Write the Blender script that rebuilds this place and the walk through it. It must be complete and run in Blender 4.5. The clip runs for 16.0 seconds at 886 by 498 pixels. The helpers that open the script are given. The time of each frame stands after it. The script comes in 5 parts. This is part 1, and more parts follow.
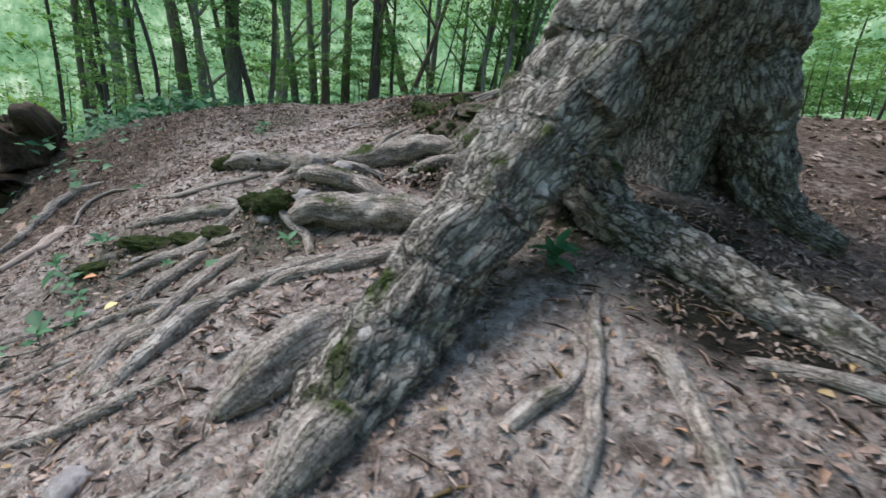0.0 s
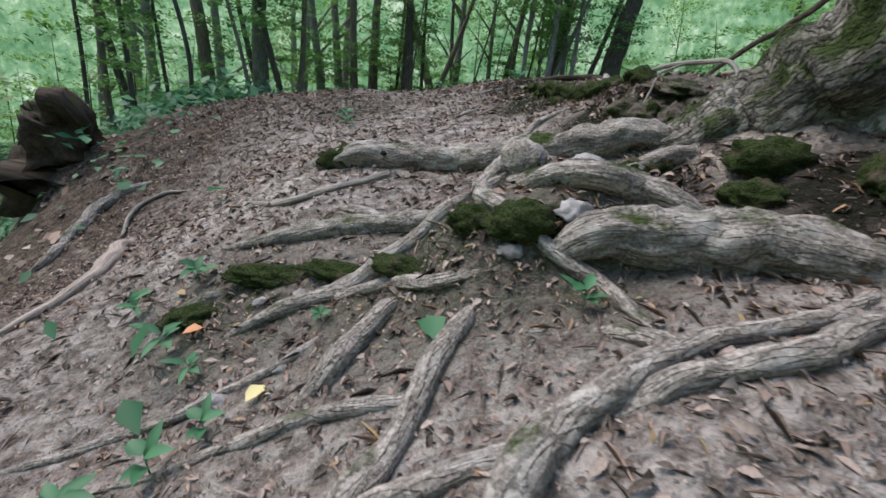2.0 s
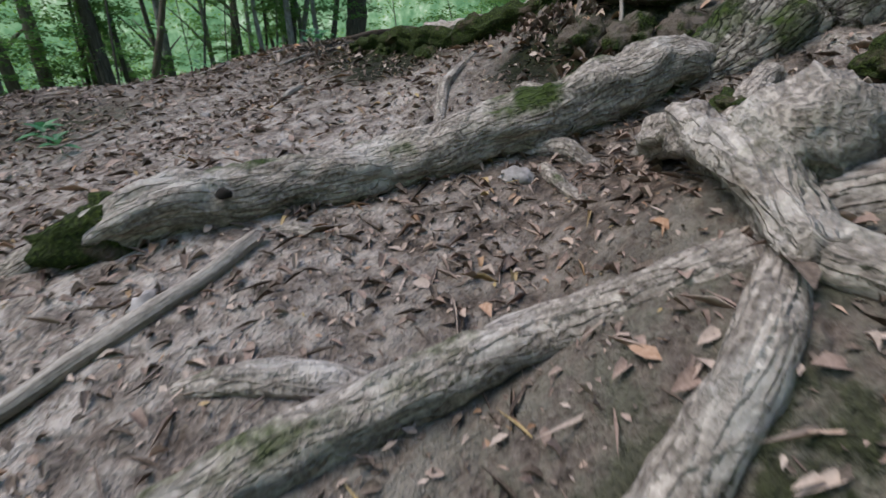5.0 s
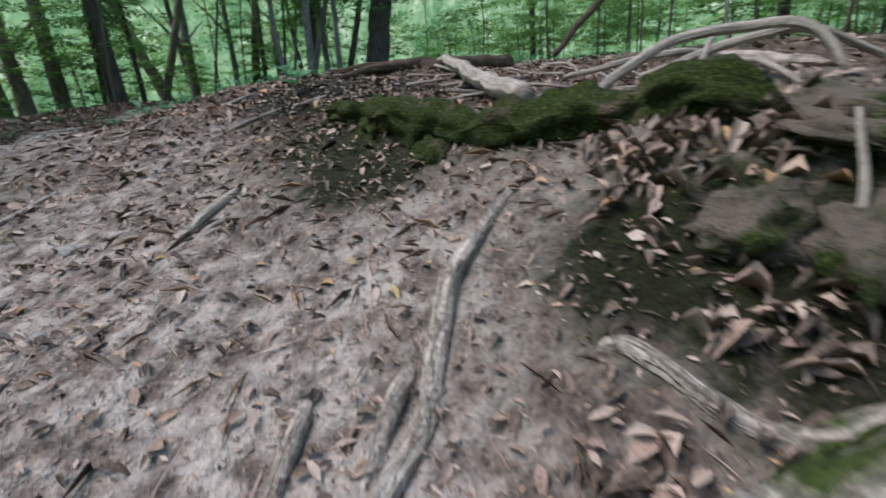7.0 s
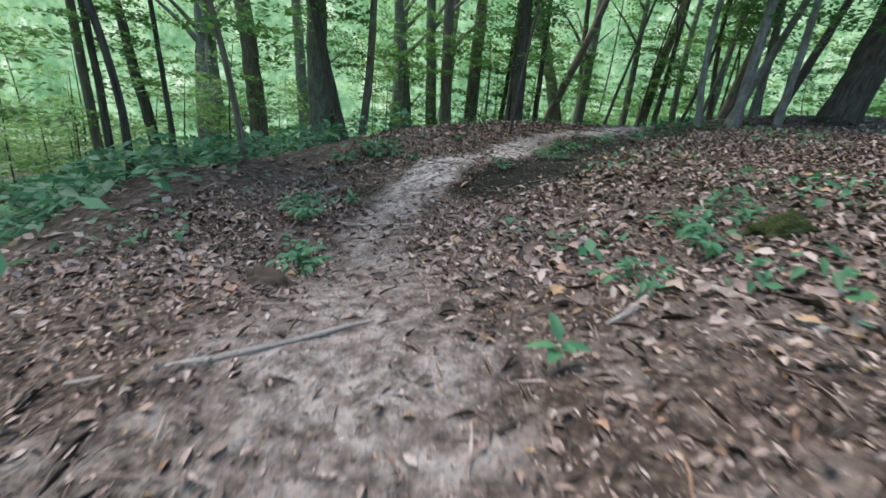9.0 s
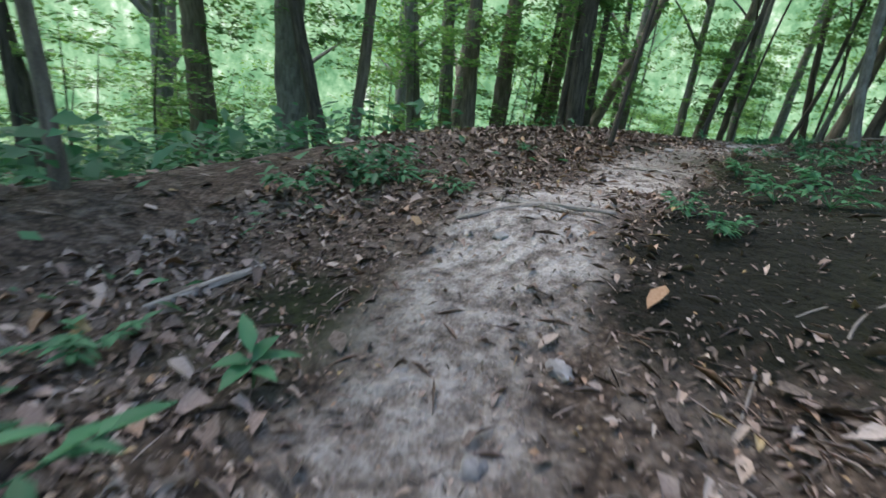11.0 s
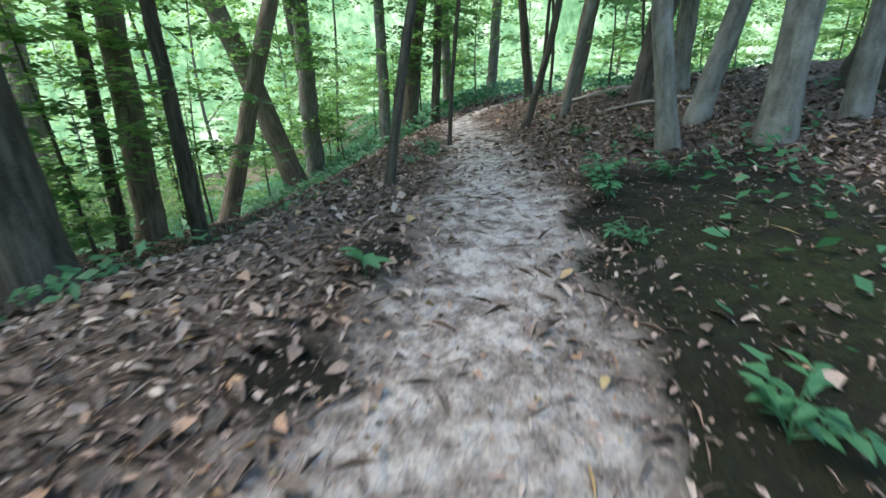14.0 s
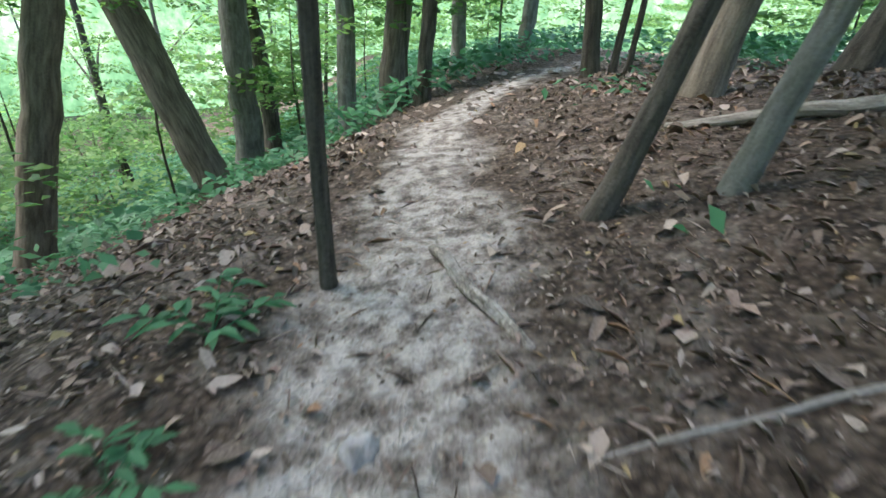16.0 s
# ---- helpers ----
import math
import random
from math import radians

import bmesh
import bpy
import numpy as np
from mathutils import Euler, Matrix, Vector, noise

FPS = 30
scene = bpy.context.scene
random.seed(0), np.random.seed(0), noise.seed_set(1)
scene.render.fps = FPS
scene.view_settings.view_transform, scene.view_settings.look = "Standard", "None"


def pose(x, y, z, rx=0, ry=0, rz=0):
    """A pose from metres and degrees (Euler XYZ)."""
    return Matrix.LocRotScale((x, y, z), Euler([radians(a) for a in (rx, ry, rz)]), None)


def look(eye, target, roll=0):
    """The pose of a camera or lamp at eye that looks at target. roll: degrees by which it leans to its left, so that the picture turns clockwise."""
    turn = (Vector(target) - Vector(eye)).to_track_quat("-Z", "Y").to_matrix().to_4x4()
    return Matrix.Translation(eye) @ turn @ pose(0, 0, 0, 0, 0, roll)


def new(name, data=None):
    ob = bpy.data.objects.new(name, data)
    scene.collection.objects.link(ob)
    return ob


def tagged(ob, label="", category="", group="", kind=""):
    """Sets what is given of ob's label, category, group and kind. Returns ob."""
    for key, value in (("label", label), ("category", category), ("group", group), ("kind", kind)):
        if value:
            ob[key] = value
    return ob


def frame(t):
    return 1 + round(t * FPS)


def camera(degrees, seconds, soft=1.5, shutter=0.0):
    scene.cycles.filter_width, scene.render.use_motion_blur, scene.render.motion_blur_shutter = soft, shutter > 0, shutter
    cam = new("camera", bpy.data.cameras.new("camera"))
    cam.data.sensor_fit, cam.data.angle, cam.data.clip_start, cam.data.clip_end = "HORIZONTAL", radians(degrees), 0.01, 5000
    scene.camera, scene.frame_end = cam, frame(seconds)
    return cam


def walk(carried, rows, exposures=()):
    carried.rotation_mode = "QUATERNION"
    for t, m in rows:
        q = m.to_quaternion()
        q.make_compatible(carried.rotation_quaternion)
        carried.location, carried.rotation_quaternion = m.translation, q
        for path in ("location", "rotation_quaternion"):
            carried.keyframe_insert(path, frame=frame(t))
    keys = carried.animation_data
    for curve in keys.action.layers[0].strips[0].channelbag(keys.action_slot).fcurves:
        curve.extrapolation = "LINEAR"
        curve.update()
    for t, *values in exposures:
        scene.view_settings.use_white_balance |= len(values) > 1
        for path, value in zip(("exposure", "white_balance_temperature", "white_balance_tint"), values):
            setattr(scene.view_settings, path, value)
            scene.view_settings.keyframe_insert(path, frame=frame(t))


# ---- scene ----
# ---- camera ----
cam = camera(89.0, 16.0, soft=1.6, shutter=0.25)
PATH = [
    (0, (0.020, -0.128, -1.770), (0.022, 1.818, -2.232), 5.8),
    (0.5, (-0.435, 0.208, -1.838), (-0.460, 2.151, -2.312), 5.9),
    (1, (-0.749, 0.454, -1.890), (-0.787, 2.395, -2.370), 6.4),
    (1.5, (-1.146, 0.849, -1.966), (-1.179, 2.791, -2.444), 6.2),
    (2, (-1.544, 1.146, -1.998), (-1.555, 3.089, -2.474), 5.8),
    (2.5, (-1.773, 1.515, -2.082), (-1.725, 3.454, -2.568), 4.8),
    (3, (-2.232, 1.789, -2.183), (-2.042, 3.725, -2.650), 4.4),
    (3.2, (-2.437, 1.854, -2.198), (-2.192, 3.785, -2.655), 4.2),
    (5.3, (-2.096, 3.409, -1.888), (-1.125, 5.070, -2.435), -6.6),
    (5.5, (-1.971, 3.507, -1.777), (-0.963, 5.144, -2.329), -7.2),
    (6, (-1.578, 3.781, -1.567), (-0.504, 5.365, -2.145), -8.1),
    (6.5, (-1.362, 4.009, -1.390), (-0.322, 5.619, -1.961), -6.4),
    (7, (-1.346, 4.553, -1.294), (-0.546, 6.290, -1.881), -3.8),
    (7.5, (-1.422, 5.171, -1.050), (-1.022, 7.034, -1.657), 0.4),
    (8, (-1.513, 5.846, -0.781), (-1.593, 7.751, -1.386), 4.1),
    (8.5, (-1.489, 6.595, -0.447), (-1.851, 8.463, -1.064), 5.0),
    (8.7, (-1.651, 7.039, -0.343), (-2.100, 8.889, -0.958), 5.0),
    (9.75, (-2.654, 9.268, -0.376), (-3.147, 11.122, -0.942), 7.2),
    (10.8, (-3.657, 11.498, -0.848), (-4.194, 13.354, -1.365), 9.5),
    (11, (-3.803, 11.943, -0.806), (-4.276, 13.811, -1.343), 7.9),
    (11.5, (-4.042, 12.994, -0.639), (-4.274, 14.894, -1.217), 5.8),
    (12, (-4.124, 14.015, -0.530), (-4.119, 15.953, -1.027), 1.4),
    (12.5, (-3.754, 15.292, -0.221), (-3.494, 17.215, -0.705), -2.5),
    (13, (-3.224, 16.620, -0.026), (-2.836, 18.505, -0.570), -2.5),
    (13.5, (-2.594, 17.932, 0.171), (-2.147, 19.785, -0.435), -1.6),
    (14, (-1.833, 19.163, 0.358), (-1.364, 20.986, -0.319), -1.3),
    (14.5, (-1.219, 20.491, 0.412), (-0.759, 22.308, -0.289), -0.9),
    (15, (-0.650, 21.734, 0.496), (-0.216, 23.537, -0.255), 0.0),
    (15.5, (-0.143, 23.097, 0.498), (0.261, 24.870, -0.336), 1.8),
    (16, (0.177, 24.179, 0.551), (0.543, 25.931, -0.343), 2.6),
]
walk(cam, [(t, look(eye, target, roll)) for t, eye, target, roll in PATH], exposures=[(0, 1.35), (2.5, 1.15), (6, 1.0), (8, 1.5), (11, 1.7), (13, 1.95), (15, 2.65), (16, 2.65)])

# ---- light: soft daylight that comes down through an open canopy ----
world = bpy.data.worlds.new("forest_sky")
scene.world = world
world.use_nodes = True
wn = world.node_tree.nodes
sky = wn.new("ShaderNodeTexSky")
sky.sky_type, sky.sun_disc = "NISHITA", False
sky.sun_elevation, sky.sun_rotation = radians(58), radians(-60)
world.node_tree.links.new(sky.outputs[0], wn["Background"].inputs[0])
wn["Background"].inputs[1].default_value = 0.15
sun = new("sun", bpy.data.lights.new("sun", "SUN"))
sun.data.energy, sun.data.angle, sun.data.color = 1.5, radians(30), (1.0, 0.96, 0.90)
sun.matrix_world = look((-20, 12, 40), (0, 8, 0))

# ---- terrain ----
# heights that set the shape of the slope and of the ridge that the trail follows
KNOTS = [
    (-3.55, 11.30, -0.80),
    (-3.72, 12.00, -0.82),
    (-1.26, 2.92, 0.20),
    (-1.79, 2.85, -0.08),
    (-2.84, 3.07, -0.53),
    (-2.28, 2.57, -0.37),
    (-1.58, 2.75, -0.11),
    (-5.18, 5.51, -1.50),
    (-2.17, 4.98, -0.10),
    (-0.40, 5.90, 0.33),
    (-0.14, 4.99, 0.53),
    (-1.45, 6.70, -0.02),
    (-1.68, 5.61, -0.07),
    (-0.53, 5.21, 0.23),
    (0.18, 4.94, 0.58),
    (-0.54, 4.31, 0.13),
    (-4.43, 11.34, -0.89),
    (-0.06, 10.36, 0.22),
    (-0.72, 8.75, 0.15),
    (-0.61, 8.08, 0.18),
    (-2.21, 7.56, -0.23),
    (0.00, 0.20, 0.42),
    (1.60, 1.50, 0.62),
    (-0.95, 2.05, 0.28),
    (-3.75, 13.37, -1.02),
    (-3.48, 14.56, -0.63),
    (-4.16, 14.25, -0.77),
    (-4.99, 14.03, -1.08),
    (-2.42, 17.61, -0.42),
    (-0.23, 21.75, -0.32),
    (0.42, 22.42, -0.30),
    (-1.23, 23.60, -0.56),
    (1.10, 24.81, -0.36),
    (0.69, 25.45, -0.57),
    (1.35, 26.26, -0.51),
    (1.94, 25.95, -0.25),
    (0.04, 25.88, -0.60),
    (-1.69, 19.30, -0.43),
    (-0.98, 20.90, -0.39),
    (-3.30, 16.40, -0.68),
    (-3.85, 14.80, -0.62),
    (-3.65, 15.50, -0.60),
    (-4.05, 14.00, -0.62),
]
EDGE_Y = (-6, 3, 8, 13, 18, 22, 25, 28, 38)          # where the valley side begins, by distance ahead
EDGE_X = (-1.2, -1.6, -3.4, -5.4, -4.6, -2.4, -1.1, -0.2, 2.2)
TRAIL_Y = (-3, 2, 5, 7, 9, 11, 12.8, 14.1, 15.1, 16.3, 17.3, 19.1, 21.7, 23.5, 25, 25.8, 27.6, 28.9, 30.1, 31.3, 32.4, 35, 45)
TRAIL_X = (-1.4, -1.9, -1.8, -1.9, -2.7, -3.6, -4.15, -4.14, -3.84, -3.33, -2.95, -1.9, -0.82, -0.23, 0.2, 0.45, 0.75, 1.2, 2.0, 2.9, 4.0, 7.5, 14)


def plain(x, y):
    """The broad shape: a shelf with a valley at its edge, falling away ahead."""
    edge = np.interp(y, EDGE_Y, EDGE_X)
    over = np.logaddexp(0, (edge - x) * 1.6) / 1.6
    fall = -9.0 * (1 - np.exp(-np.interp(y, (20, 24, 29, 38), (0.37, 0.46, 0.66, 0.75)) * over / 9.0))
    fall = fall - 0.6 * np.logaddexp(0, (over - 3.7) * 2.0) / 2.0 * np.interp(y, (12, 17), (1, 0)) * (over < 14) - 6.2 * np.interp(y, (12, 17), (1, 0)) * (over >= 14)
    ahead = -6.0 * (1 - np.exp(-0.14 * np.logaddexp(0, (y - 27) * 0.6) / 0.6 / 6.0))
    return 0.25 - 0.02 * np.clip(y, -10, 30) + fall + ahead + 0.06 * np.clip(x, 0, 14)


# broader heights further off
FAR_KNOTS = [(-2.5, 33.5, -3.51), (-2.1, 34.7, -3.53), (-2.0, 37.3, -3.92), (1.0, 33.9, -1.76), (0.1, 33.3, -2.36), (2.8, 35.8, -1.44), 
             (4.6, 36.4, -0.91), (-4.3, 30.4, -3.24), (4.9, 27.9, 0.04), (1.4, 32.1, -1.22), (-6.2, 26.2, -2.49), (-8.1, 27.1, -2.83), 
             (-3.8, 23.1, -1.16), (-5.0, 28.1, -2.48), (-3.6, 25.9, -2.02), (3.3, 28.1, -0.20), (2.2, 22.5, -0.01), (6.9, 25.5, 0.55)]


def bells(places, radius, heights):
    """Weights of the bells, one at each place, that together reach the heights."""
    d = np.linalg.norm(places[:, None] - places[None], axis=2)
    return np.linalg.solve(np.exp(-((d / radius) ** 2) / 2) + 0.05 * np.eye(len(places)), heights)


KR, FR = 1.25, 2.4
FN, KN = np.array(FAR_KNOTS), np.array(KNOTS)
FW = bells(FN[:, :2], FR, FN[:, 2] - plain(FN[:, 0], FN[:, 1]))


def broad(x, y):
    z = plain(x, y)
    for (kx, ky, _), w in zip(FAR_KNOTS, FW):
        z = z + w * np.exp(-((x - kx) ** 2 + (y - ky) ** 2) / (2 * FR * FR))
    return z


KW = bells(KN[:, :2], KR, KN[:, 2] - broad(KN[:, 0], KN[:, 1]))


def wave(x, y, f, p):
    return np.sin(x * f + 1.7 * np.sin(y * f * 0.63 + p)) * np.cos(y * f * 1.13 + 1.3 * np.sin(x * f * 0.71 - p))


# mounds that lift the ground locally: x, y, radius, height
MOUNDS = [(-1.22, 3.28, 0.50, 0.30), (-0.62, 3.35, 0.45, 0.16), (1.55, 3.9, 1.1, 0.25), (-0.98, 3.86, 0.36, 0.16), (0.35, 5.5, 0.55, 0.12),
          (0.55, 4.5, 0.5, 0.10), (-7.6, 7.7, 0.8, 0.25)]


def dip(y):
    """The trail comes over a crest and runs on a little lower."""
    s = np.clip((y - 8.4) / 2.5, 0, 1)
    return s * s * (3 - 2 * s)


def land(x, y):
    """Height of the ground without its small bumps."""
    x, y = np.asarray(x, float), np.asarray(y, float)
    z = broad(x, y)
    for (kx, ky, _), w in zip(KNOTS, KW):
        z = z + w * np.exp(-((x - kx) ** 2 + (y - ky) ** 2) / (2 * KR * KR))
    z = z - 0.5 * dip(y)
    for mx, my, r, h in MOUNDS:
        z = z + h * np.exp(-((((x - mx) ** 2 + (y - my) ** 2) / (r * r)) ** 2))
    return z


def ground(x, y):
    """Height of the ground with its bumps."""
    x, y = np.asarray(x, float), np.asarray(y, float)
    far = np.clip((np.hypot(x, y - 10) - 20) / 40, 0, 1)
    return land(x, y) + 0.030 * wave(x, y, 2.1, 0.4) + 0.014 * wave(x, y, 5.7, 1.9) + 0.007 * wave(x, y, 14.0, 3.1) + far * 0.6 * wave(x, y, 0.21, 0.9)


def trail_off(x, y):
    return np.abs(x - np.interp(y, TRAIL_Y, TRAIL_X)) + 0.12 * wave(x, y, 2.6, 0.2) + 0.06 * wave(x, y, 7.0, 2.2)


def humus_at(x, y):
    """Where the soil is dark and damp: along the bank beside the trail and in patches."""
    side = x - np.interp(y, TRAIL_Y, TRAIL_X) + 0.16 * wave(x, y, 2.2, 1.1) + 0.1 * wave(x, y, 5.3, 0.3)
    f = np.clip((side - 0.5) / 0.3, 0, 1) * np.clip((2.7 - side) / 0.7, 0, 1) * np.clip((y - 13.0) / 0.9, 0, 1) * np.clip((22.9 - y) / 0.8, 0, 1)
    for mx, my, mr in ((-0.1, 21.0, 0.45), (-0.3, 20.9, 0.4), (-2.95, 19.0, 0.22), (-2.75, 18.5, 0.22), (-3.05, 18.05, 0.2), (-2.85, 19.1, 0.24), (-3.16, 19.0, 0.16), (-2.02, 20.6, 0.24), (-1.6, 21.45, 0.24), (1.1, 2.9, 0.4), (0.6, 3.4, 0.5), (1.6, 2.7, 0.5), (1.45, 1.8, 0.5), (-0.15, 4.95, 0.35), (0.05, 4.72, 0.3), (-0.45, 8.15, 0.7), (-0.65, 7.1, 0.5), (-0.75, 6.6, 0.35), (-0.1, 7.6, 0.6), (-0.3, 8.9, 0.7), (-0.35, 5.3, 0.3), (-0.35, 3.9, 0.4), (-4.9, 13.6, 0.3)):
        f = np.maximum(f, 0.8 * np.exp(-(((x - mx) ** 2 + (y - my) ** 2) / (mr * mr)) ** 2))
    return f


# the hillside with the roots climbs to a crest and the trail runs on from there: all is laid out level, then bent to that slope
SLOPE = radians(16)


def climb(y):
    a, b, c = (np.clip(u, 0, 1) for u in ((y + 9) / 4, (13.5 - y) / 4, (46 - y) / 10))
    a, b, c = (u * u * (3 - 2 * u) for u in (a, b, c))
    return SLOPE * a * c * (0.25 + 0.75 * b)


RUN = np.arange(-200, 200, 0.01)
RUN_Y, RUN_Z = np.cumsum(np.cos(climb(RUN))) * 0.01, np.cumsum(np.sin(climb(RUN))) * 0.01
RUN_Y, RUN_Z = RUN_Y + 16.5 - np.interp(16.5, RUN, RUN_Y), RUN_Z - np.interp(16.5, RUN, RUN_Z)


def bent(p):
    """Rows of x, y, z of the level layout, moved onto the slope."""
    p = np.asarray(p, float)
    a, h = climb(p[:, 1]), p[:, 2] + 0.3
    return np.stack([p[:, 0], np.interp(p[:, 1], RUN, RUN_Y) - h * np.sin(a), np.interp(p[:, 1], RUN, RUN_Z) - 0.3 + h * np.cos(a)], 1)


# ---- materials ----
def material(name, rough=0.9):
    m = bpy.data.materials.new(name)
    m.use_nodes = True
    b = m.node_tree.nodes["Principled BSDF"]
    b.inputs["Roughness"].default_value = rough
    b.inputs["Specular IOR Level"].default_value = 0.25
    return m, m.node_tree.nodes, m.node_tree.links, b


def noise_node(n, l, vec, scale, detail=5.0, rough=0.6):
    t = n.new("ShaderNodeTexNoise")
    t.inputs["Scale"].default_value, t.inputs["Detail"].default_value, t.inputs["Roughness"].default_value = scale, detail, rough
    if vec is not None:
        l.new(vec, t.inputs["Vector"])
    return t.outputs["Fac"]


def ramp(n, l, fac, stops):
    r = n.new("ShaderNodeValToRGB")
    while len(r.color_ramp.elements) < len(stops):
        r.color_ramp.elements.new(0.5)
    for e, (p, c) in zip(r.color_ramp.elements, stops):
        e.position, e.color = p, (*c, 1)
    l.new(fac, r.inputs[0])
    return r.outputs[0]


def blend(n, l, fac, a, b, how="MIX"):
    m = n.new("ShaderNodeMix")
    m.data_type, m.blend_type = "RGBA", how
    for s, v in ((m.inputs["Factor"], fac), (m.inputs["A"], a), (m.inputs["B"], b)):
        if isinstance(v, (int, float)):
            s.default_value = v
        elif isinstance(v, tuple):
            s.default_value = (*v, 1)
        else:
            l.new(v, s)
    return m.outputs["Result"]


def sums(n, l, op, a, b, clamp=False):
    m = n.new("ShaderNodeMath")
    m.operation, m.use_clamp = op, clamp
    for s, v in zip(m.inputs, (a, b)):
        if isinstance(v, (int, float)):
            s.default_value = v
        else:
            l.new(v, s)
    return m.outputs[0]


def bump(n, l, bsdf, height, strength, dist):
    b = n.new("ShaderNodeBump")
    b.inputs["Strength"].default_value, b.inputs["Distance"].default_value = strength, dist
    l.new(height, b.inputs["Height"])
    l.new(b.outputs[0], bsdf.inputs["Normal"])


def places(n):
    return n.new("ShaderNodeNewGeometry").outputs["Position"]


def soil_material():
    m, n, l, b = material("forest_soil", 0.95)
    p = places(n)
    trail = n.new("ShaderNodeAttribute")
    trail.attribute_name = "trail"
    mossy = n.new("ShaderNodeAttribute")
    mossy.attribute_name = "mossy"
    big, mid, fine = noise_node(n, l, p, 1.3, 4), noise_node(n, l, p, 9, 6), noise_node(n, l, p, 70, 4)
    # the darkest stop puts the shade between leaves into the litter colour
    litter = ramp(n, l, mid, [(0.32, (0.018, 0.012, 0.009)), (0.5, (0.085, 0.058, 0.043)), (0.66, (0.24, 0.175, 0.135))])
    v = n.new("ShaderNodeTexVoronoi")
    v.inputs["Scale"].default_value = 30
    l.new(p, v.inputs["Vector"])
    flecks = ramp(n, l, v.outputs["Distance"], [(0.0, (0.36, 0.28, 0.22)), (0.35, (0.14, 0.095, 0.07)), (0.7, (0.025, 0.017, 0.013))])
    litter = blend(n, l, 0.45, litter, flecks)
    dirt = ramp(n, l, sums(n, l, "ADD", sums(n, l, "MULTIPLY", mid, 0.7), sums(n, l, "MULTIPLY", fine, 0.3)), [(0.34, (0.06, 0.046, 0.038)), (0.46, (0.31, 0.256, 0.226)), (0.58, (0.60, 0.53, 0.485))])
    on = sums(n, l, "ADD", trail.outputs["Fac"], sums(n, l, "MULTIPLY", sums(n, l, "SUBTRACT", big, 0.5), 0.9))
    on = sums(n, l, "ADD", on, sums(n, l, "MULTIPLY", sums(n, l, "SUBTRACT", mid, 0.5), 0.55), True)
    col = blend(n, l, on, litter, dirt)
    humus = n.new("ShaderNodeAttribute")
    humus.attribute_name = "humus"
    wet = sums(n, l, "MULTIPLY", sums(n, l, "ADD", humus.outputs["Fac"], sums(n, l, "MULTIPLY", sums(n, l, "SUBTRACT", mid, 0.62), 1.6)), 2.2, True)
    col = blend(n, l, wet, col, ramp(n, l, fine, [(0.3, (0.004, 0.0036, 0.002)), (0.7, (0.019, 0.016, 0.008))]))
    green = ramp(n, l, fine, [(0.3, (0.010, 0.014, 0.004)), (0.7, (0.036, 0.044, 0.010))])
    where = sums(n, l, "MULTIPLY", mossy.outputs["Fac"], sums(n, l, "MULTIPLY", sums(n, l, "SUBTRACT", mid, 0.36), 5.0, True), True)
    col = blend(n, l, where, col, green)
    l.new(col, b.inputs["Base Color"])
    clod = n.new("ShaderNodeTexVoronoi")
    clod.inputs["Scale"].default_value = 17
    l.new(p, clod.inputs["Vector"])
    h = sums(n, l, "ADD", sums(n, l, "MULTIPLY", mid, 1.0), sums(n, l, "MULTIPLY", fine, 0.4))
    bump(n, l, b, sums(n, l, "ADD", h, sums(n, l, "MULTIPLY", clod.outputs["Distance"], -0.5)), 1.0, 0.07)
    return m


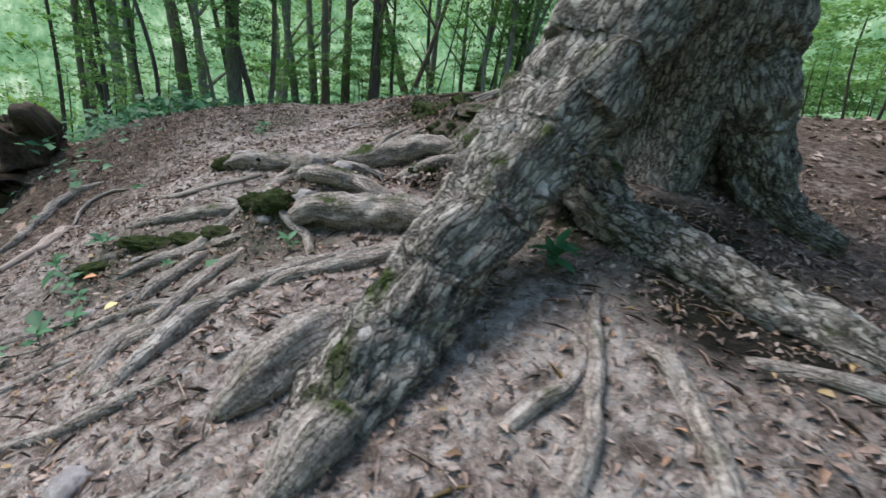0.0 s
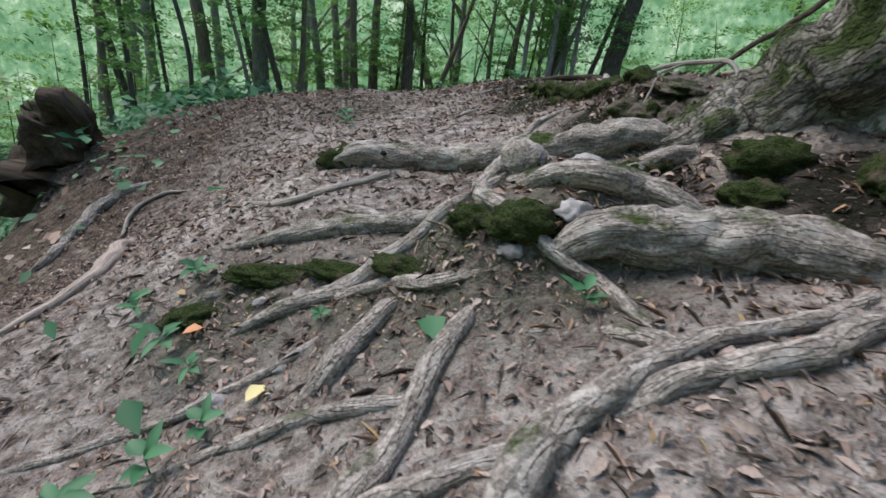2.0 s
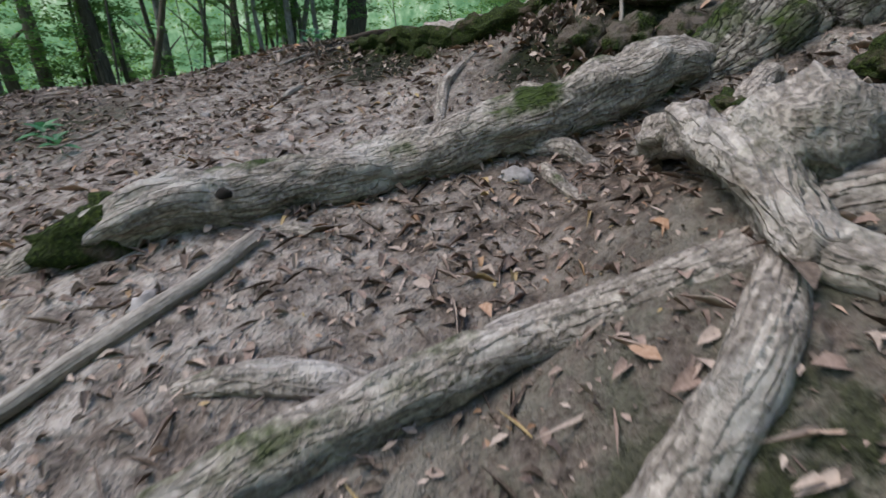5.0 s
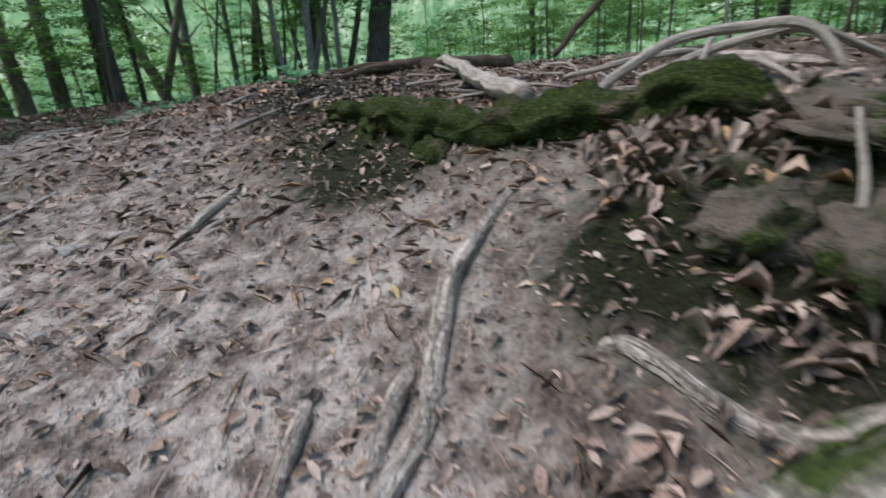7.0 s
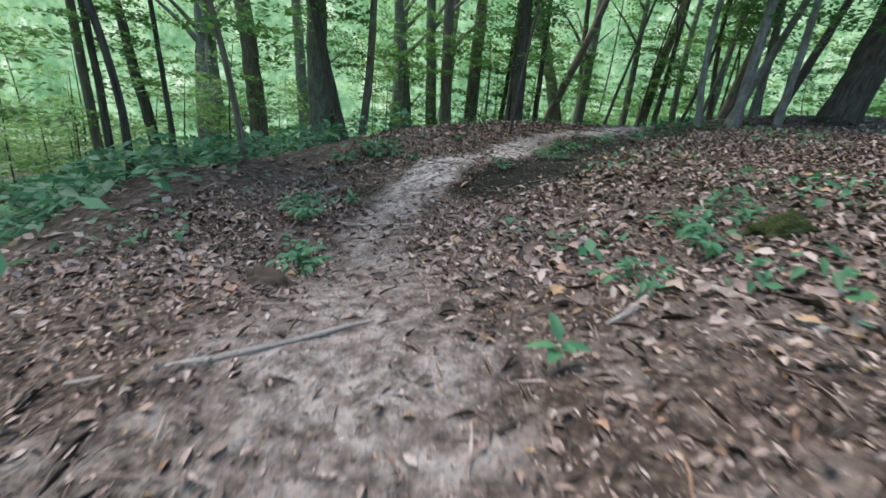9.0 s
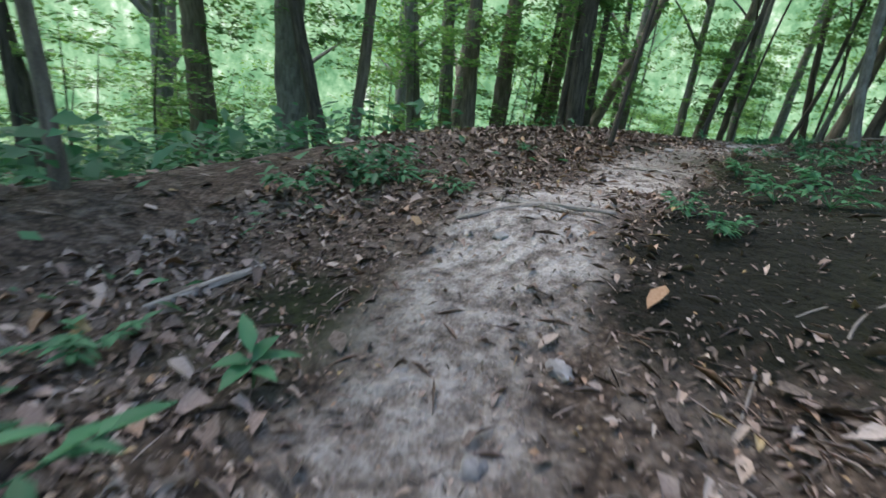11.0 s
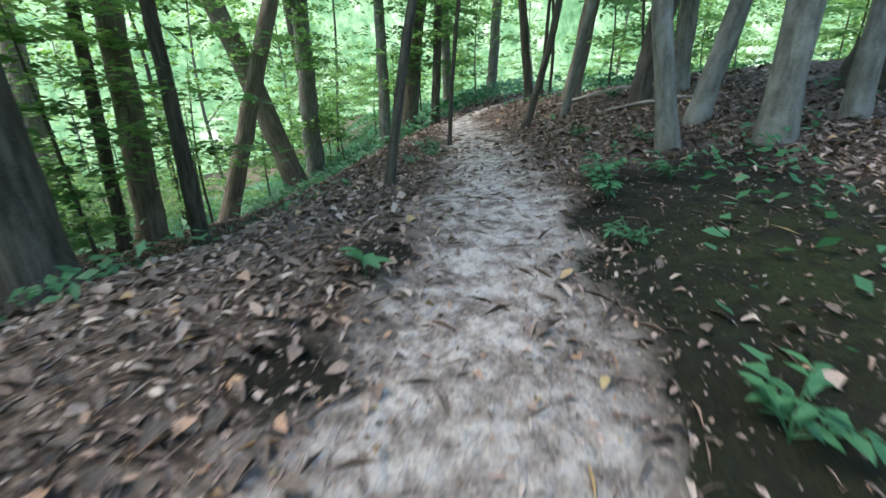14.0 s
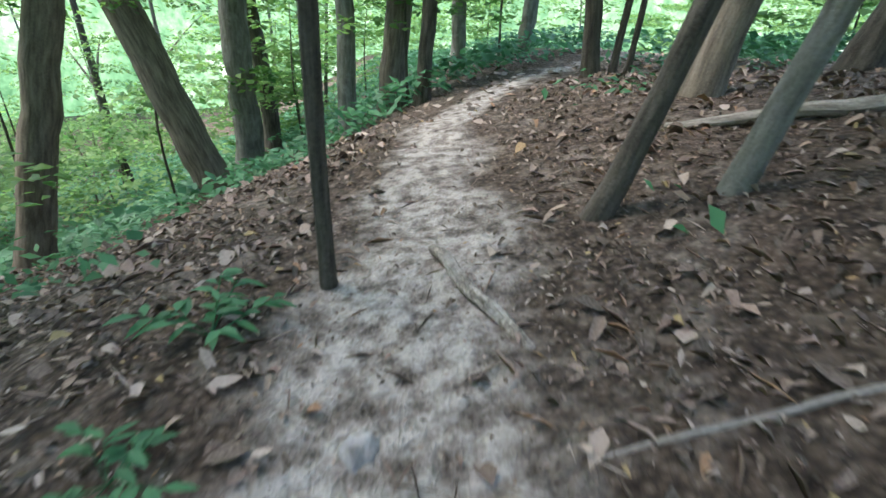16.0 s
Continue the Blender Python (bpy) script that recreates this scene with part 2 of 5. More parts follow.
def bark_material(name, dark, light, moss=0.0, ridge=1.0, pale=None, across=26, along=3.0, cracks=0.0, grainy=0.75):
    """Bark with ridges that run along the tube, with lichen and moss on its upper side."""
    m, n, l, b = material(name, 0.9)
    uv, mapping = n.new("ShaderNodeUVMap"), n.new("ShaderNodeMapping")
    mapping.inputs["Scale"].default_value = (across, along, 1)
    l.new(uv.outputs[0], mapping.inputs["Vector"])
    p = places(n)
    grain = noise_node(n, l, mapping.outputs[0], 1.0, 6, 0.62)
    patch, fine = noise_node(n, l, p, 4.5, 5), noise_node(n, l, p, 60, 4)
    both = sums(n, l, "ADD", sums(n, l, "MULTIPLY", grain, grainy), sums(n, l, "MULTIPLY", fine, 1 - grainy))
    col = ramp(n, l, both, [(0.34, dark), (0.5, tuple((a + c) / 2 for a, c in zip(dark, light))), (0.62, light)])
    if cracks:
        warp = n.new("ShaderNodeMapping")
        warp.inputs["Scale"].default_value = (across * 1.35, along * 1.3, 1)
        l.new(uv.outputs[0], warp.inputs["Vector"])
        shift = n.new("ShaderNodeVectorMath")
        shift.operation = "MULTIPLY_ADD"
        nz = n.new("ShaderNodeTexNoise")
        nz.inputs["Scale"].default_value, nz.inputs["Detail"].default_value = 1.1, 4
        l.new(warp.outputs[0], nz.inputs["Vector"])
        l.new(nz.outputs["Color"], shift.inputs[0])
        shift.inputs[1].default_value = (1.1, 0.9, 0)
        l.new(warp.outputs[0], shift.inputs[2])
        vo = n.new("ShaderNodeTexVoronoi")
        vo.feature = "DISTANCE_TO_EDGE"
        vo.inputs["Scale"].default_value = 1.0
        l.new(shift.outputs[0], vo.inputs["Vector"])
        gap = sums(n, l, "ADD", sums(n, l, "MULTIPLY", vo.outputs["Distance"], 5.0), sums(n, l, "MULTIPLY", sums(n, l, "SUBTRACT", fine, 0.42), 2.2), True)
        col = blend(n, l, gap, blend(n, l, cracks, col, dark), col)
        both = sums(n, l, "ADD", sums(n, l, "MULTIPLY", both, 0.6), sums(n, l, "MULTIPLY", gap, 0.6))
    if pale:
        lichen = sums(n, l, "MULTIPLY", sums(n, l, "SUBTRACT", patch, 0.52), 6.0, True)
        col = blend(n, l, sums(n, l, "MULTIPLY", lichen, 0.7), col, pale)
    if moss:
        up = n.new("ShaderNodeSeparateXYZ")
        l.new(n.new("ShaderNodeNewGeometry").outputs["Normal"], up.inputs[0])
        spread = noise_node(n, l, p, 2.6, 6)
        f = sums(n, l, "ADD", sums(n, l, "MULTIPLY", up.outputs[2], 0.12), spread)
        f = sums(n, l, "MULTIPLY", sums(n, l, "SUBTRACT", f, 0.72 - 0.2 * moss), 9.0, True)
        col = blend(n, l, f, col, ramp(n, l, fine, [(0.3, (0.018, 0.028, 0.006)), (0.7, (0.055, 0.08, 0.014))]))
    l.new(col, b.inputs["Base Color"])
    bump(n, l, b, both, 0.9 * ridge, 0.035)
    return m


def leaf_material(name, a, b_, glow=0.5, rough=0.55):
    """A thin leaf: lit from above, light passes through it."""
    m = bpy.data.materials.new(name)
    m.use_nodes = True
    n, l = m.node_tree.nodes, m.node_tree.links
    b = n["Principled BSDF"]
    b.inputs["Roughness"].default_value = rough
    g = n.new("ShaderNodeNewGeometry")
    r = n.new("ShaderNodeValToRGB")
    r.color_ramp.elements[0].color, r.color_ramp.elements[1].color = (*a, 1), (*b_, 1)
    l.new(g.outputs["Random Per Island"], r.inputs[0])
    l.new(r.outputs[0], b.inputs["Base Color"])
    t, mix = n.new("ShaderNodeBsdfTranslucent"), n.new("ShaderNodeMixShader")
    l.new(r.outputs[0], t.inputs[0])
    mix.inputs[0].default_value = glow
    l.new(b.outputs[0], mix.inputs[1])
    l.new(t.outputs[0], mix.inputs[2])
    l.new(mix.outputs[0], n["Material Output"].inputs[0])
    return m


def litter_material():
    m, n, l, b = material("dead_leaves", 0.75)
    g, o = n.new("ShaderNodeNewGeometry"), n.new("ShaderNodeObjectInfo")
    f = sums(n, l, "FRACT", sums(n, l, "ADD", g.outputs["Random Per Island"], o.outputs["Random"]), 0.0)
    # near-black first stop: shade among the leaves, painted as leaf colour
    col = ramp(n, l, f, [(0.0, (0.022, 0.015, 0.011)), (0.35, (0.085, 0.056, 0.042)), (0.62, (0.29, 0.19, 0.155)), (0.88, (0.52, 0.415, 0.355)), (0.97, (0.36, 0.18, 0.09)), (1.0, (0.45, 0.33, 0.13))])
    col = blend(n, l, 0.35, col, ramp(n, l, noise_node(n, l, places(n), 90, 3), [(0.3, (0.03, 0.022, 0.017)), (0.7, (0.42, 0.33, 0.27))]))
    l.new(col, b.inputs["Base Color"])
    return m


def moss_material(name="moss", bare=0.56, soil=(0.11, 0.08, 0.06)):
    m, n, l, b = material(name, 1.0)
    p = places(n)
    fine, mid = noise_node(n, l, p, 85, 3), noise_node(n, l, p, 7, 5)
    col = ramp(n, l, fine, [(0.3, (0.008, 0.012, 0.003)), (0.55, (0.032, 0.047, 0.009)), (0.75, (0.095, 0.125, 0.024))])
    earth = sums(n, l, "MULTIPLY", sums(n, l, "SUBTRACT", mid, bare), 7.0, True)
    col = blend(n, l, earth, col, soil)
    l.new(col, b.inputs["Base Color"])
    bump(n, l, b, fine, 1.0, 0.03)
    return m


def stone_material():
    m, n, l, b = material("field_stone", 0.85)
    p = places(n)
    col = ramp(n, l, noise_node(n, l, p, 12, 6), [(0.3, (0.14, 0.125, 0.12)), (0.55, (0.32, 0.29, 0.28)), (0.75, (0.46, 0.43, 0.42))])
    l.new(col, b.inputs["Base Color"])
    bump(n, l, b, noise_node(n, l, p, 40, 5), 0.5, 0.02)
    return m


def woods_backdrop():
    """Far woods seen through the trunks, as a glowing surface: soft green with pale gaps of sky painted in."""
    m = bpy.data.materials.new("far_woods_glow")
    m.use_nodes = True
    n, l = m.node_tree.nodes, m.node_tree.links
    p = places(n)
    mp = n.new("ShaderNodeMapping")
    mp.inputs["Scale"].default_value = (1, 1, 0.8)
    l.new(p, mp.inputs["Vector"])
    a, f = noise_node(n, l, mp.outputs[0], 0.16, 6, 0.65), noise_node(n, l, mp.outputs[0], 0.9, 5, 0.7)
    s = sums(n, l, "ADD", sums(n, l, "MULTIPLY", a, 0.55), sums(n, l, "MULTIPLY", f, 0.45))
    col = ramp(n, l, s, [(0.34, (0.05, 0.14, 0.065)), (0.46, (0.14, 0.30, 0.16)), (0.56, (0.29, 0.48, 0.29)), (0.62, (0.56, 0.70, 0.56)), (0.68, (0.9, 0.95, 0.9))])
    # brightness of the woods and sky gaps is emitted here, not lit
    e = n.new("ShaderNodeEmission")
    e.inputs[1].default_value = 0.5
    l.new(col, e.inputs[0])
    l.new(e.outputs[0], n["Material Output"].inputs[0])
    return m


SOIL = soil_material()
ROOT = bark_material("root_bark", (0.09, 0.07, 0.057), (0.48, 0.415, 0.365), moss=0.40, ridge=0.8, pale=(0.52, 0.475, 0.44), across=24, along=2.2, cracks=0.25, grainy=0.5)
OLD = bark_material("old_bark", (0.04, 0.032, 0.026), (0.50, 0.45, 0.395), moss=0.40, ridge=1.2, pale=(0.46, 0.43, 0.395), across=15, along=2.6, cracks=0.7, grainy=0.6)
MOSSY_OLD = bark_material("mossy_old_bark", (0.06, 0.048, 0.04), (0.38, 0.34, 0.295), moss=1.25, ridge=1.2, pale=(0.42, 0.40, 0.365), across=15, along=2.6, cracks=0.7, grainy=0.6)
TRUNK_DARK = bark_material("dark_bark", (0.022, 0.018, 0.014), (0.13, 0.11, 0.09), moss=0.1, across=20, along=0.8)
TRUNK_GREY = bark_material("grey_bark", (0.085, 0.078, 0.068), (0.25, 0.235, 0.205), moss=0.12, pale=(0.29, 0.285, 0.26), across=14, along=0.9)
TRUNK_BROWN = bark_material("brown_bark", (0.07, 0.054, 0.042), (0.25, 0.205, 0.165), moss=0.1, across=20, along=0.8)
STICK = bark_material("dead_branch_bark", (0.13, 0.105, 0.088), (0.42, 0.37, 0.33), ridge=0.7, across=26, along=1.5)
PALEWOOD = bark_material("bare_wood", (0.17, 0.128, 0.105), (0.48, 0.39, 0.335), ridge=0.6, across=30, along=0.8)
ROTTEN = bark_material("rotten_wood", (0.018, 0.013, 0.010), (0.095, 0.065, 0.045), moss=0.2, across=8, along=3)
# near-black colour that paints the shade of holes onto solid lumps
HOLLOW_SHADE = material("hollow_shade_paint", 1.0)[0]
HOLLOW_SHADE.node_tree.nodes["Principled BSDF"].inputs["Base Color"].default_value = (0.015, 0.012, 0.01, 1)
LEAF = leaf_material("green_leaves", (0.065, 0.18, 0.045), (0.215, 0.37, 0.10), 0.6)
LEAF_HIGH = leaf_material("canopy_leaves", (0.07, 0.19, 0.03), (0.20, 0.34, 0.06), 0.6)
LEAF_LOW = leaf_material("undergrowth_leaves", (0.03, 0.125, 0.05), (0.085, 0.25, 0.105), 0.4)
LITTER, MOSS, STONE, WOODS_GLOW = litter_material(), moss_material(), stone_material(), woods_backdrop()
EARTHY = moss_material("mossy_earth", 0.40, (0.14, 0.112, 0.092))
YELLOW = leaf_material("yellow_leaf", (0.62, 0.50, 0.20), (0.68, 0.56, 0.26), 0.15)
ORANGE = leaf_material("orange_leaf", (0.48, 0.17, 0.06), (0.55, 0.24, 0.09), 0.1)


# ---- building helpers ----
def mesh_of(name, verts, faces, mat, smooth=True, uv=None):
    me = bpy.data.meshes.new(name)
    me.from_pydata([tuple(v) for v in verts], [], faces)
    me.materials.append(mat)
    if smooth:
        me.polygons.foreach_set("use_smooth", [True] * len(me.polygons))
    if uv is not None:
        lay = me.uv_layers.new(name="UVMap")
        idx = np.empty(len(me.loops), int)
        me.loops.foreach_get("vertex_index", idx)
        lay.data.foreach_set("uv", np.asarray(uv, float)[idx].ravel())
    me.update()
    return me


def part(name, me, parent, label="", at=None):
    """One mesh object under a thing or under a part."""
    ob = new(name, me)
    ob.parent = parent
    if at is not None:
        ob.matrix_basis = at
    if label:
        tagged(ob, label)
    return ob


def base(name, x, y, z, label, category, group="", kind=""):
    """An empty at a thing's foot."""
    ob = new(name)
    ob.location = (x, y, z)
    return tagged(ob, label, category, group, kind)


def spline(pts, step):
    """A smooth line through the points (rows of any width), with a point about every step metres."""
    p = np.asarray(pts, float)
    p = np.vstack([2 * p[0] - p[1], p, 2 * p[-1] - p[-2]])
    out = []
    for a, b, c, d in zip(p, p[1:], p[2:], p[3:]):
        k = max(2, int(np.linalg.norm(c[:3] - b[:3]) / step))
        for s in np.arange(k) / k:
            out.append(0.5 * (2 * b + (c - a) * s + (2 * a - 5 * b + 4 * c - d) * s * s + (3 * b - a - 3 * c + d) * s ** 3))
    out.append(p[-2])
    return np.array(out)


def tube(name, pts, mat, sides=10, step=0.05, rough=0.12, freq=9.0, origin=(0, 0, 0), oval=1.0, lobes=0.0, seed=0.0, wiggle=0.5, ridges=0.0):
    """A knobbly tube along rows of x, y, z, radius, closed at both ends; oval under 1 flattens it."""
    line = spline(pts, step)
    c, r = line[:, :3].copy(), np.maximum(line[:, 3], 0.0015)
    for i in range(1, len(c) - 1):
        q = Vector((c[i][0] * 4.1 + seed, c[i][1] * 4.1, c[i][2] * 2.0))
        c[i] += np.array(noise.noise_vector(q)) * r[i] * wiggle
    d = np.gradient(c, axis=0)
    d /= np.linalg.norm(d, axis=1)[:, None] + 1e-9
    u = np.empty_like(d)
    side = np.cross(d[0], (1.0, 0, 0) if abs(d[0][2]) > 0.8 else (0, 0, 1.0))
    for i in range(len(d)):
        side = side - d[i] * np.dot(side, d[i])
        side /= np.linalg.norm(side) + 1e-9
        u[i] = side
    w = np.cross(u, d)
    run = np.r_[0, np.cumsum(np.linalg.norm(np.diff(c, axis=0), axis=1))]
    verts, uv, faces, wrap = [], [], [], max(0.3, 8 * float(np.median(r)))
    for i in range(len(c)):
        for k in range(sides + 1):
            a = 2 * math.pi * (k % sides) / sides
            q = noise.noise(Vector((freq * 0.16 * math.cos(a) + seed, freq * 0.16 * math.sin(a), freq * run[i] * 0.5 + 3 * seed)))
            q2 = noise.noise(Vector((2.1 * math.cos(a) + seed, 2.1 * math.sin(a), run[i] * freq * 1.6 + seed)))
            rr = r[i] * (1 + rough * (1.3 * q + 0.8 * q2) + lobes * math.sin(5 * a + seed + run[i] * 0.8))
            if ridges:
                rr += ridges * abs(noise.noise(Vector((7.0 * math.cos(a) + seed, 7.0 * math.sin(a), run[i] * 5.0)))) + ridges * 0.7 * noise.noise(Vector((15.0 * math.cos(a), 15.0 * math.sin(a) + seed, run[i] * 11.0)))
            verts.append(c[i] + u[i] * math.cos(a) * rr + w[i] * math.sin(a) * rr * oval - np.asarray(origin))
            uv.append((k / sides * wrap, run[i] * 3))
    m = sides + 1
    for i in range(len(c) - 1):
        for k in range(sides):
            faces.append((i * m + k, i * m + k + 1, (i + 1) * m + k + 1, (i + 1) * m + k))
    for i, s in ((0, -1), (len(c) - 1, 1)):
        verts.append(c[i] + d[i] * s * r[i] * 0.5 - np.asarray(origin))
        uv.append((0.5, run[i] * 3))
        e = len(verts) - 1
        for k in range(sides):
            faces.append((i * m + k + 1, i * m + k, e) if s < 0 else (i * m + k, i * m + k + 1, e))
    return mesh_of(name, verts, faces, mat, uv=uv)


def on_ground(pts, sink=0.35, dive=0.0):
    """Rows of x, y, radius laid on the ground, sunk into it by that share of the radius."""
    last = len(pts) - 1
    return [(x, y, float(ground(x, y)) + r * (1 - sink - (dive if k in (0, last) else 0)) - 0.01, r) for k, (x, y, r) in enumerate(pts)]


def leaf_blade(l, w, curl=0.25, fold=0.2):
    """Rows of one pointed leaf along +x, as local vertices and faces."""
    v = [(0, 0, 0), (0.35 * l, 0.5 * w, fold * w - curl * l * 0.1), (0.7 * l, 0.38 * w, fold * w * 0.7 - curl * l * 0.35), (l, 0, -curl * l * 0.7),
         (0.7 * l, -0.38 * w, fold * w * 0.7 - curl * l * 0.35), (0.35 * l, -0.5 * w, fold * w - curl * l * 0.1), (0.5 * l, 0, -curl * l * 0.15)]
    return np.array(v), [(0, 6, 1), (1, 6, 2), (2, 6, 3), (3, 6, 4), (4, 6, 5), (5, 6, 0)]


def many_leaves(places, rng, mat, name, size=(0.05, 0.1), wide=0.5, flat=0.5, curl=(0.0, 0.5), simple=False):
    """One mesh of leaves at rows of x, y, z, turned at random; flat is the spread of their tilt in radians."""
    if simple:
        blade = np.array([(0, 0, 0), (0.45, 0.5, 0.05), (1, 0, -0.08), (0.45, -0.5, 0.05)])
        fl = np.array([(0, 2, 1), (0, 3, 2)])
    else:
        blade, f0 = leaf_blade(1, 1, 0.25, 0.15)
        fl = np.array(f0)
    n = len(places)
    s = rng.uniform(*size, n)
    yaw, tx, ty = rng.uniform(0, 2 * math.pi, n), rng.normal(0, flat, n), rng.normal(0, flat, n)
    v = np.repeat(blade[None], n, 0) * s[:, None, None]
    v[:, :, 1] *= (wide * rng.uniform(0.7, 1.3, n))[:, None]
    v[:, :, 2] *= rng.uniform(curl[0], curl[1] * 4, n)[:, None]
    v[:, :, 0] -= 0.5 * s[:, None]
    z = v[:, :, 2] + v[:, :, 0] * np.sin(tx)[:, None] + v[:, :, 1] * np.sin(ty)[:, None]
    x = v[:, :, 0] * np.cos(yaw)[:, None] - v[:, :, 1] * np.sin(yaw)[:, None]
    y = v[:, :, 0] * np.sin(yaw)[:, None] + v[:, :, 1] * np.cos(yaw)[:, None]
    verts = np.stack([x, y, z], 2) + np.asarray(places)[:, None, :]
    faces = (fl[None] + (np.arange(n) * len(blade))[:, None, None]).reshape(-1, 3)
    me = bpy.data.meshes.new(name)
    me.vertices.add(n * len(blade))
    me.vertices.foreach_set("co", verts.ravel())
    me.loops.add(len(faces) * 3)
    me.loops.foreach_set("vertex_index", faces.ravel())
    me.polygons.add(len(faces))
    me.polygons.foreach_set("loop_start", np.arange(len(faces)) * 3)
    me.polygons.foreach_set("loop_total", np.full(len(faces), 3))
    me.materials.append(mat)
    me.update(calc_edges=True)
    return me


def lump(name, mat, rx, ry, rz, seed, rough=0.25, detail=3, freq=2.2, crust=0.12):
    """A rounded uneven lump, a little flattened below."""
    bm = bmesh.new()
    bmesh.ops.create_icosphere(bm, subdivisions=detail, radius=1.0)
    for v in bm.verts:
        p = v.co.normalized()
        k = 1 + rough * noise.noise(p * freq + Vector((seed, seed * 2.3, 0))) + rough * 0.5 * noise.noise(p * freq * 3 + Vector((seed, 0, seed)))
        k += crust * noise.noise(p * 9.0 + Vector((seed, 1, 2)))
        v.co = Vector((p.x * rx * k, p.y * ry * k, (p.z if p.z > 0 else p.z * 0.5) * rz * k))
    me = bpy.data.meshes.new(name)
    bm.to_mesh(me)
    bm.free()
    me.materials.append(mat)
    me.polygons.foreach_set("use_smooth", [True] * len(me.polygons))
    return me


# ---- ground: one sheet to the horizon ----
def axis(lo, hi, fine, reach, grow=1.13):
    a = list(np.arange(lo, hi, fine))
    s, left, right = fine, [], []
    x0, x1 = a[0], a[-1]
    while x1 < reach or x0 > -reach:
        s *= grow
        x0, x1 = x0 - s, x1 + s
        left.append(x0)
        right.append(x1)
    return np.array(left[::-1] + a + right)


gx, gy = axis(-5.6, 3.6, 0.055, 180), axis(-0.3, 28.5, 0.055, 180)
GX, GY = np.meshgrid(gx, gy)
GZ = ground(GX, GY)
off = trail_off(GX, GY)
nx, ny = len(gx), len(gy)
co = np.stack([GX, GY, GZ], 2).reshape(-1, 3)
i0 = (np.arange(ny - 1)[:, None] * nx + np.arange(nx - 1)).ravel()
quads = np.stack([i0, i0 + 1, i0 + nx + 1, i0 + nx], 1)
gm = bpy.data.meshes.new("ground")
gm.vertices.add(len(co))
gm.vertices.foreach_set("co", co.ravel())
gm.loops.add(quads.size)
gm.loops.foreach_set("vertex_index", quads.ravel())
gm.polygons.add(len(quads))
gm.polygons.foreach_set("loop_start", np.arange(len(quads)) * 4)
gm.polygons.foreach_set("loop_total", np.full(len(quads), 4))
gm.polygons.foreach_set("use_smooth", np.ones(len(quads), bool))
gm.materials.append(SOIL)
width = np.interp(GY, (0, 5, 9, 11.5, 13.3, 15, 18, 20.5, 25, 27, 40), (0.9, 0.95, 0.65, 0.42, 0.40, 0.52, 0.52, 0.66, 0.46, 0.34, 0.28))
worn = np.clip(1.15 - (off / width) ** 2 * 0.75, 0, 1) * np.clip((60 - GY) / 30, 0, 1) * np.interp(GY, (0, 4, 9, 12.5, 14.5), (0.5, 0.55, 0.48, 0.45, 0.95))
open_soil = 0.62 * np.clip((8.8 - GY) / 1.5, 0, 1) * np.clip((GX + 5.0) / 1.2, 0, 1) * np.clip((2.2 - GX) / 1.0, 0, 1) * (1 - np.clip((GY - 6.2) / 1.2, 0, 1) * np.clip((GX + 1.5) / 0.7, 0, 1))
open_soil = open_soil * (1 - 0.75 * np.exp(-((GX + 0.9) ** 2 + (GY - 4.15) ** 2) / 0.5))
worn = np.maximum(worn * np.clip((GY - 6.5) / 2.5, 0, 1), open_soil)
gm.attributes.new("trail", "FLOAT", "POINT").data.foreach_set("value", worn.ravel())
damp = np.zeros_like(GX)
for mx, my, mr in ((-1.7, 3.1, 0.75), (-2.7, 3.2, 0.6), (-1.05, 2.9, 0.5), (0.1, 5.2, 0.7), (0.0, 6.4, 0.6), (-0.5, 7.0, 0.7), (1.0, 2.6, 0.6), (-1.2, 15.2, 0.9), (-2.2, 17.6, 0.9), (-1.0, 18.6, 1.2), (0.4, 20.6, 0.9), (-4.9, 13.4, 0.5), (-4.3, 10.2, 0.8), (-3.0, 7.5, 0.6), (-0.4, 12.6, 1.3), (-1.5, 13.6, 1.0)):
    damp = np.maximum(damp, np.exp(-((GX - mx) ** 2 + (GY - my) ** 2) / (mr * mr)))
gm.attributes.new("mossy", "FLOAT", "POINT").data.foreach_set("value", damp.ravel())
humus = humus_at(GX, GY)
gm.attributes.new("humus", "FLOAT", "POINT").data.foreach_set("value", humus.ravel())
gm.update(calc_edges=True)
tagged(new("ground", gm), "brown forest soil with leaf litter and a worn dirt trail", "ground", kind="structure")

# ---- far woods: a painted ring that glows by itself ----
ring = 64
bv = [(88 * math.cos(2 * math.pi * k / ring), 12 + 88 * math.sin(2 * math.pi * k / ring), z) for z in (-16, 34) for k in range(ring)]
bd = new("backdrop", mesh_of("backdrop", bv, [(k, (k + 1) % ring, ring + (k + 1) % ring, ring + k) for k in range(ring)], WOODS_GLOW))
tagged(bd, "glowing backdrop painted with distant green woods and pale gaps of sky", "woods", kind="structure")


# ---- trees ----
rng = np.random.default_rng(7)


def crown_mesh(seed, n=700, r=2.6, h=3.2, size=(0.16, 0.3)):
    """A loose crown of leaf clumps with gaps."""
    g = np.random.default_rng(seed)
    hubs = g.normal(0, 1, (26, 3)) * (r * 0.55, r * 0.55, h * 0.4)
    pts = hubs[g.integers(0, 26, n)] + g.normal(0, 1, (n, 3)) * (0.55, 0.55, 0.22)
    return many_leaves(pts, g, LEAF_HIGH, "crown", size, 0.6, 0.5, simple=True)


CROWNS = [crown_mesh(s) for s in range(5)]


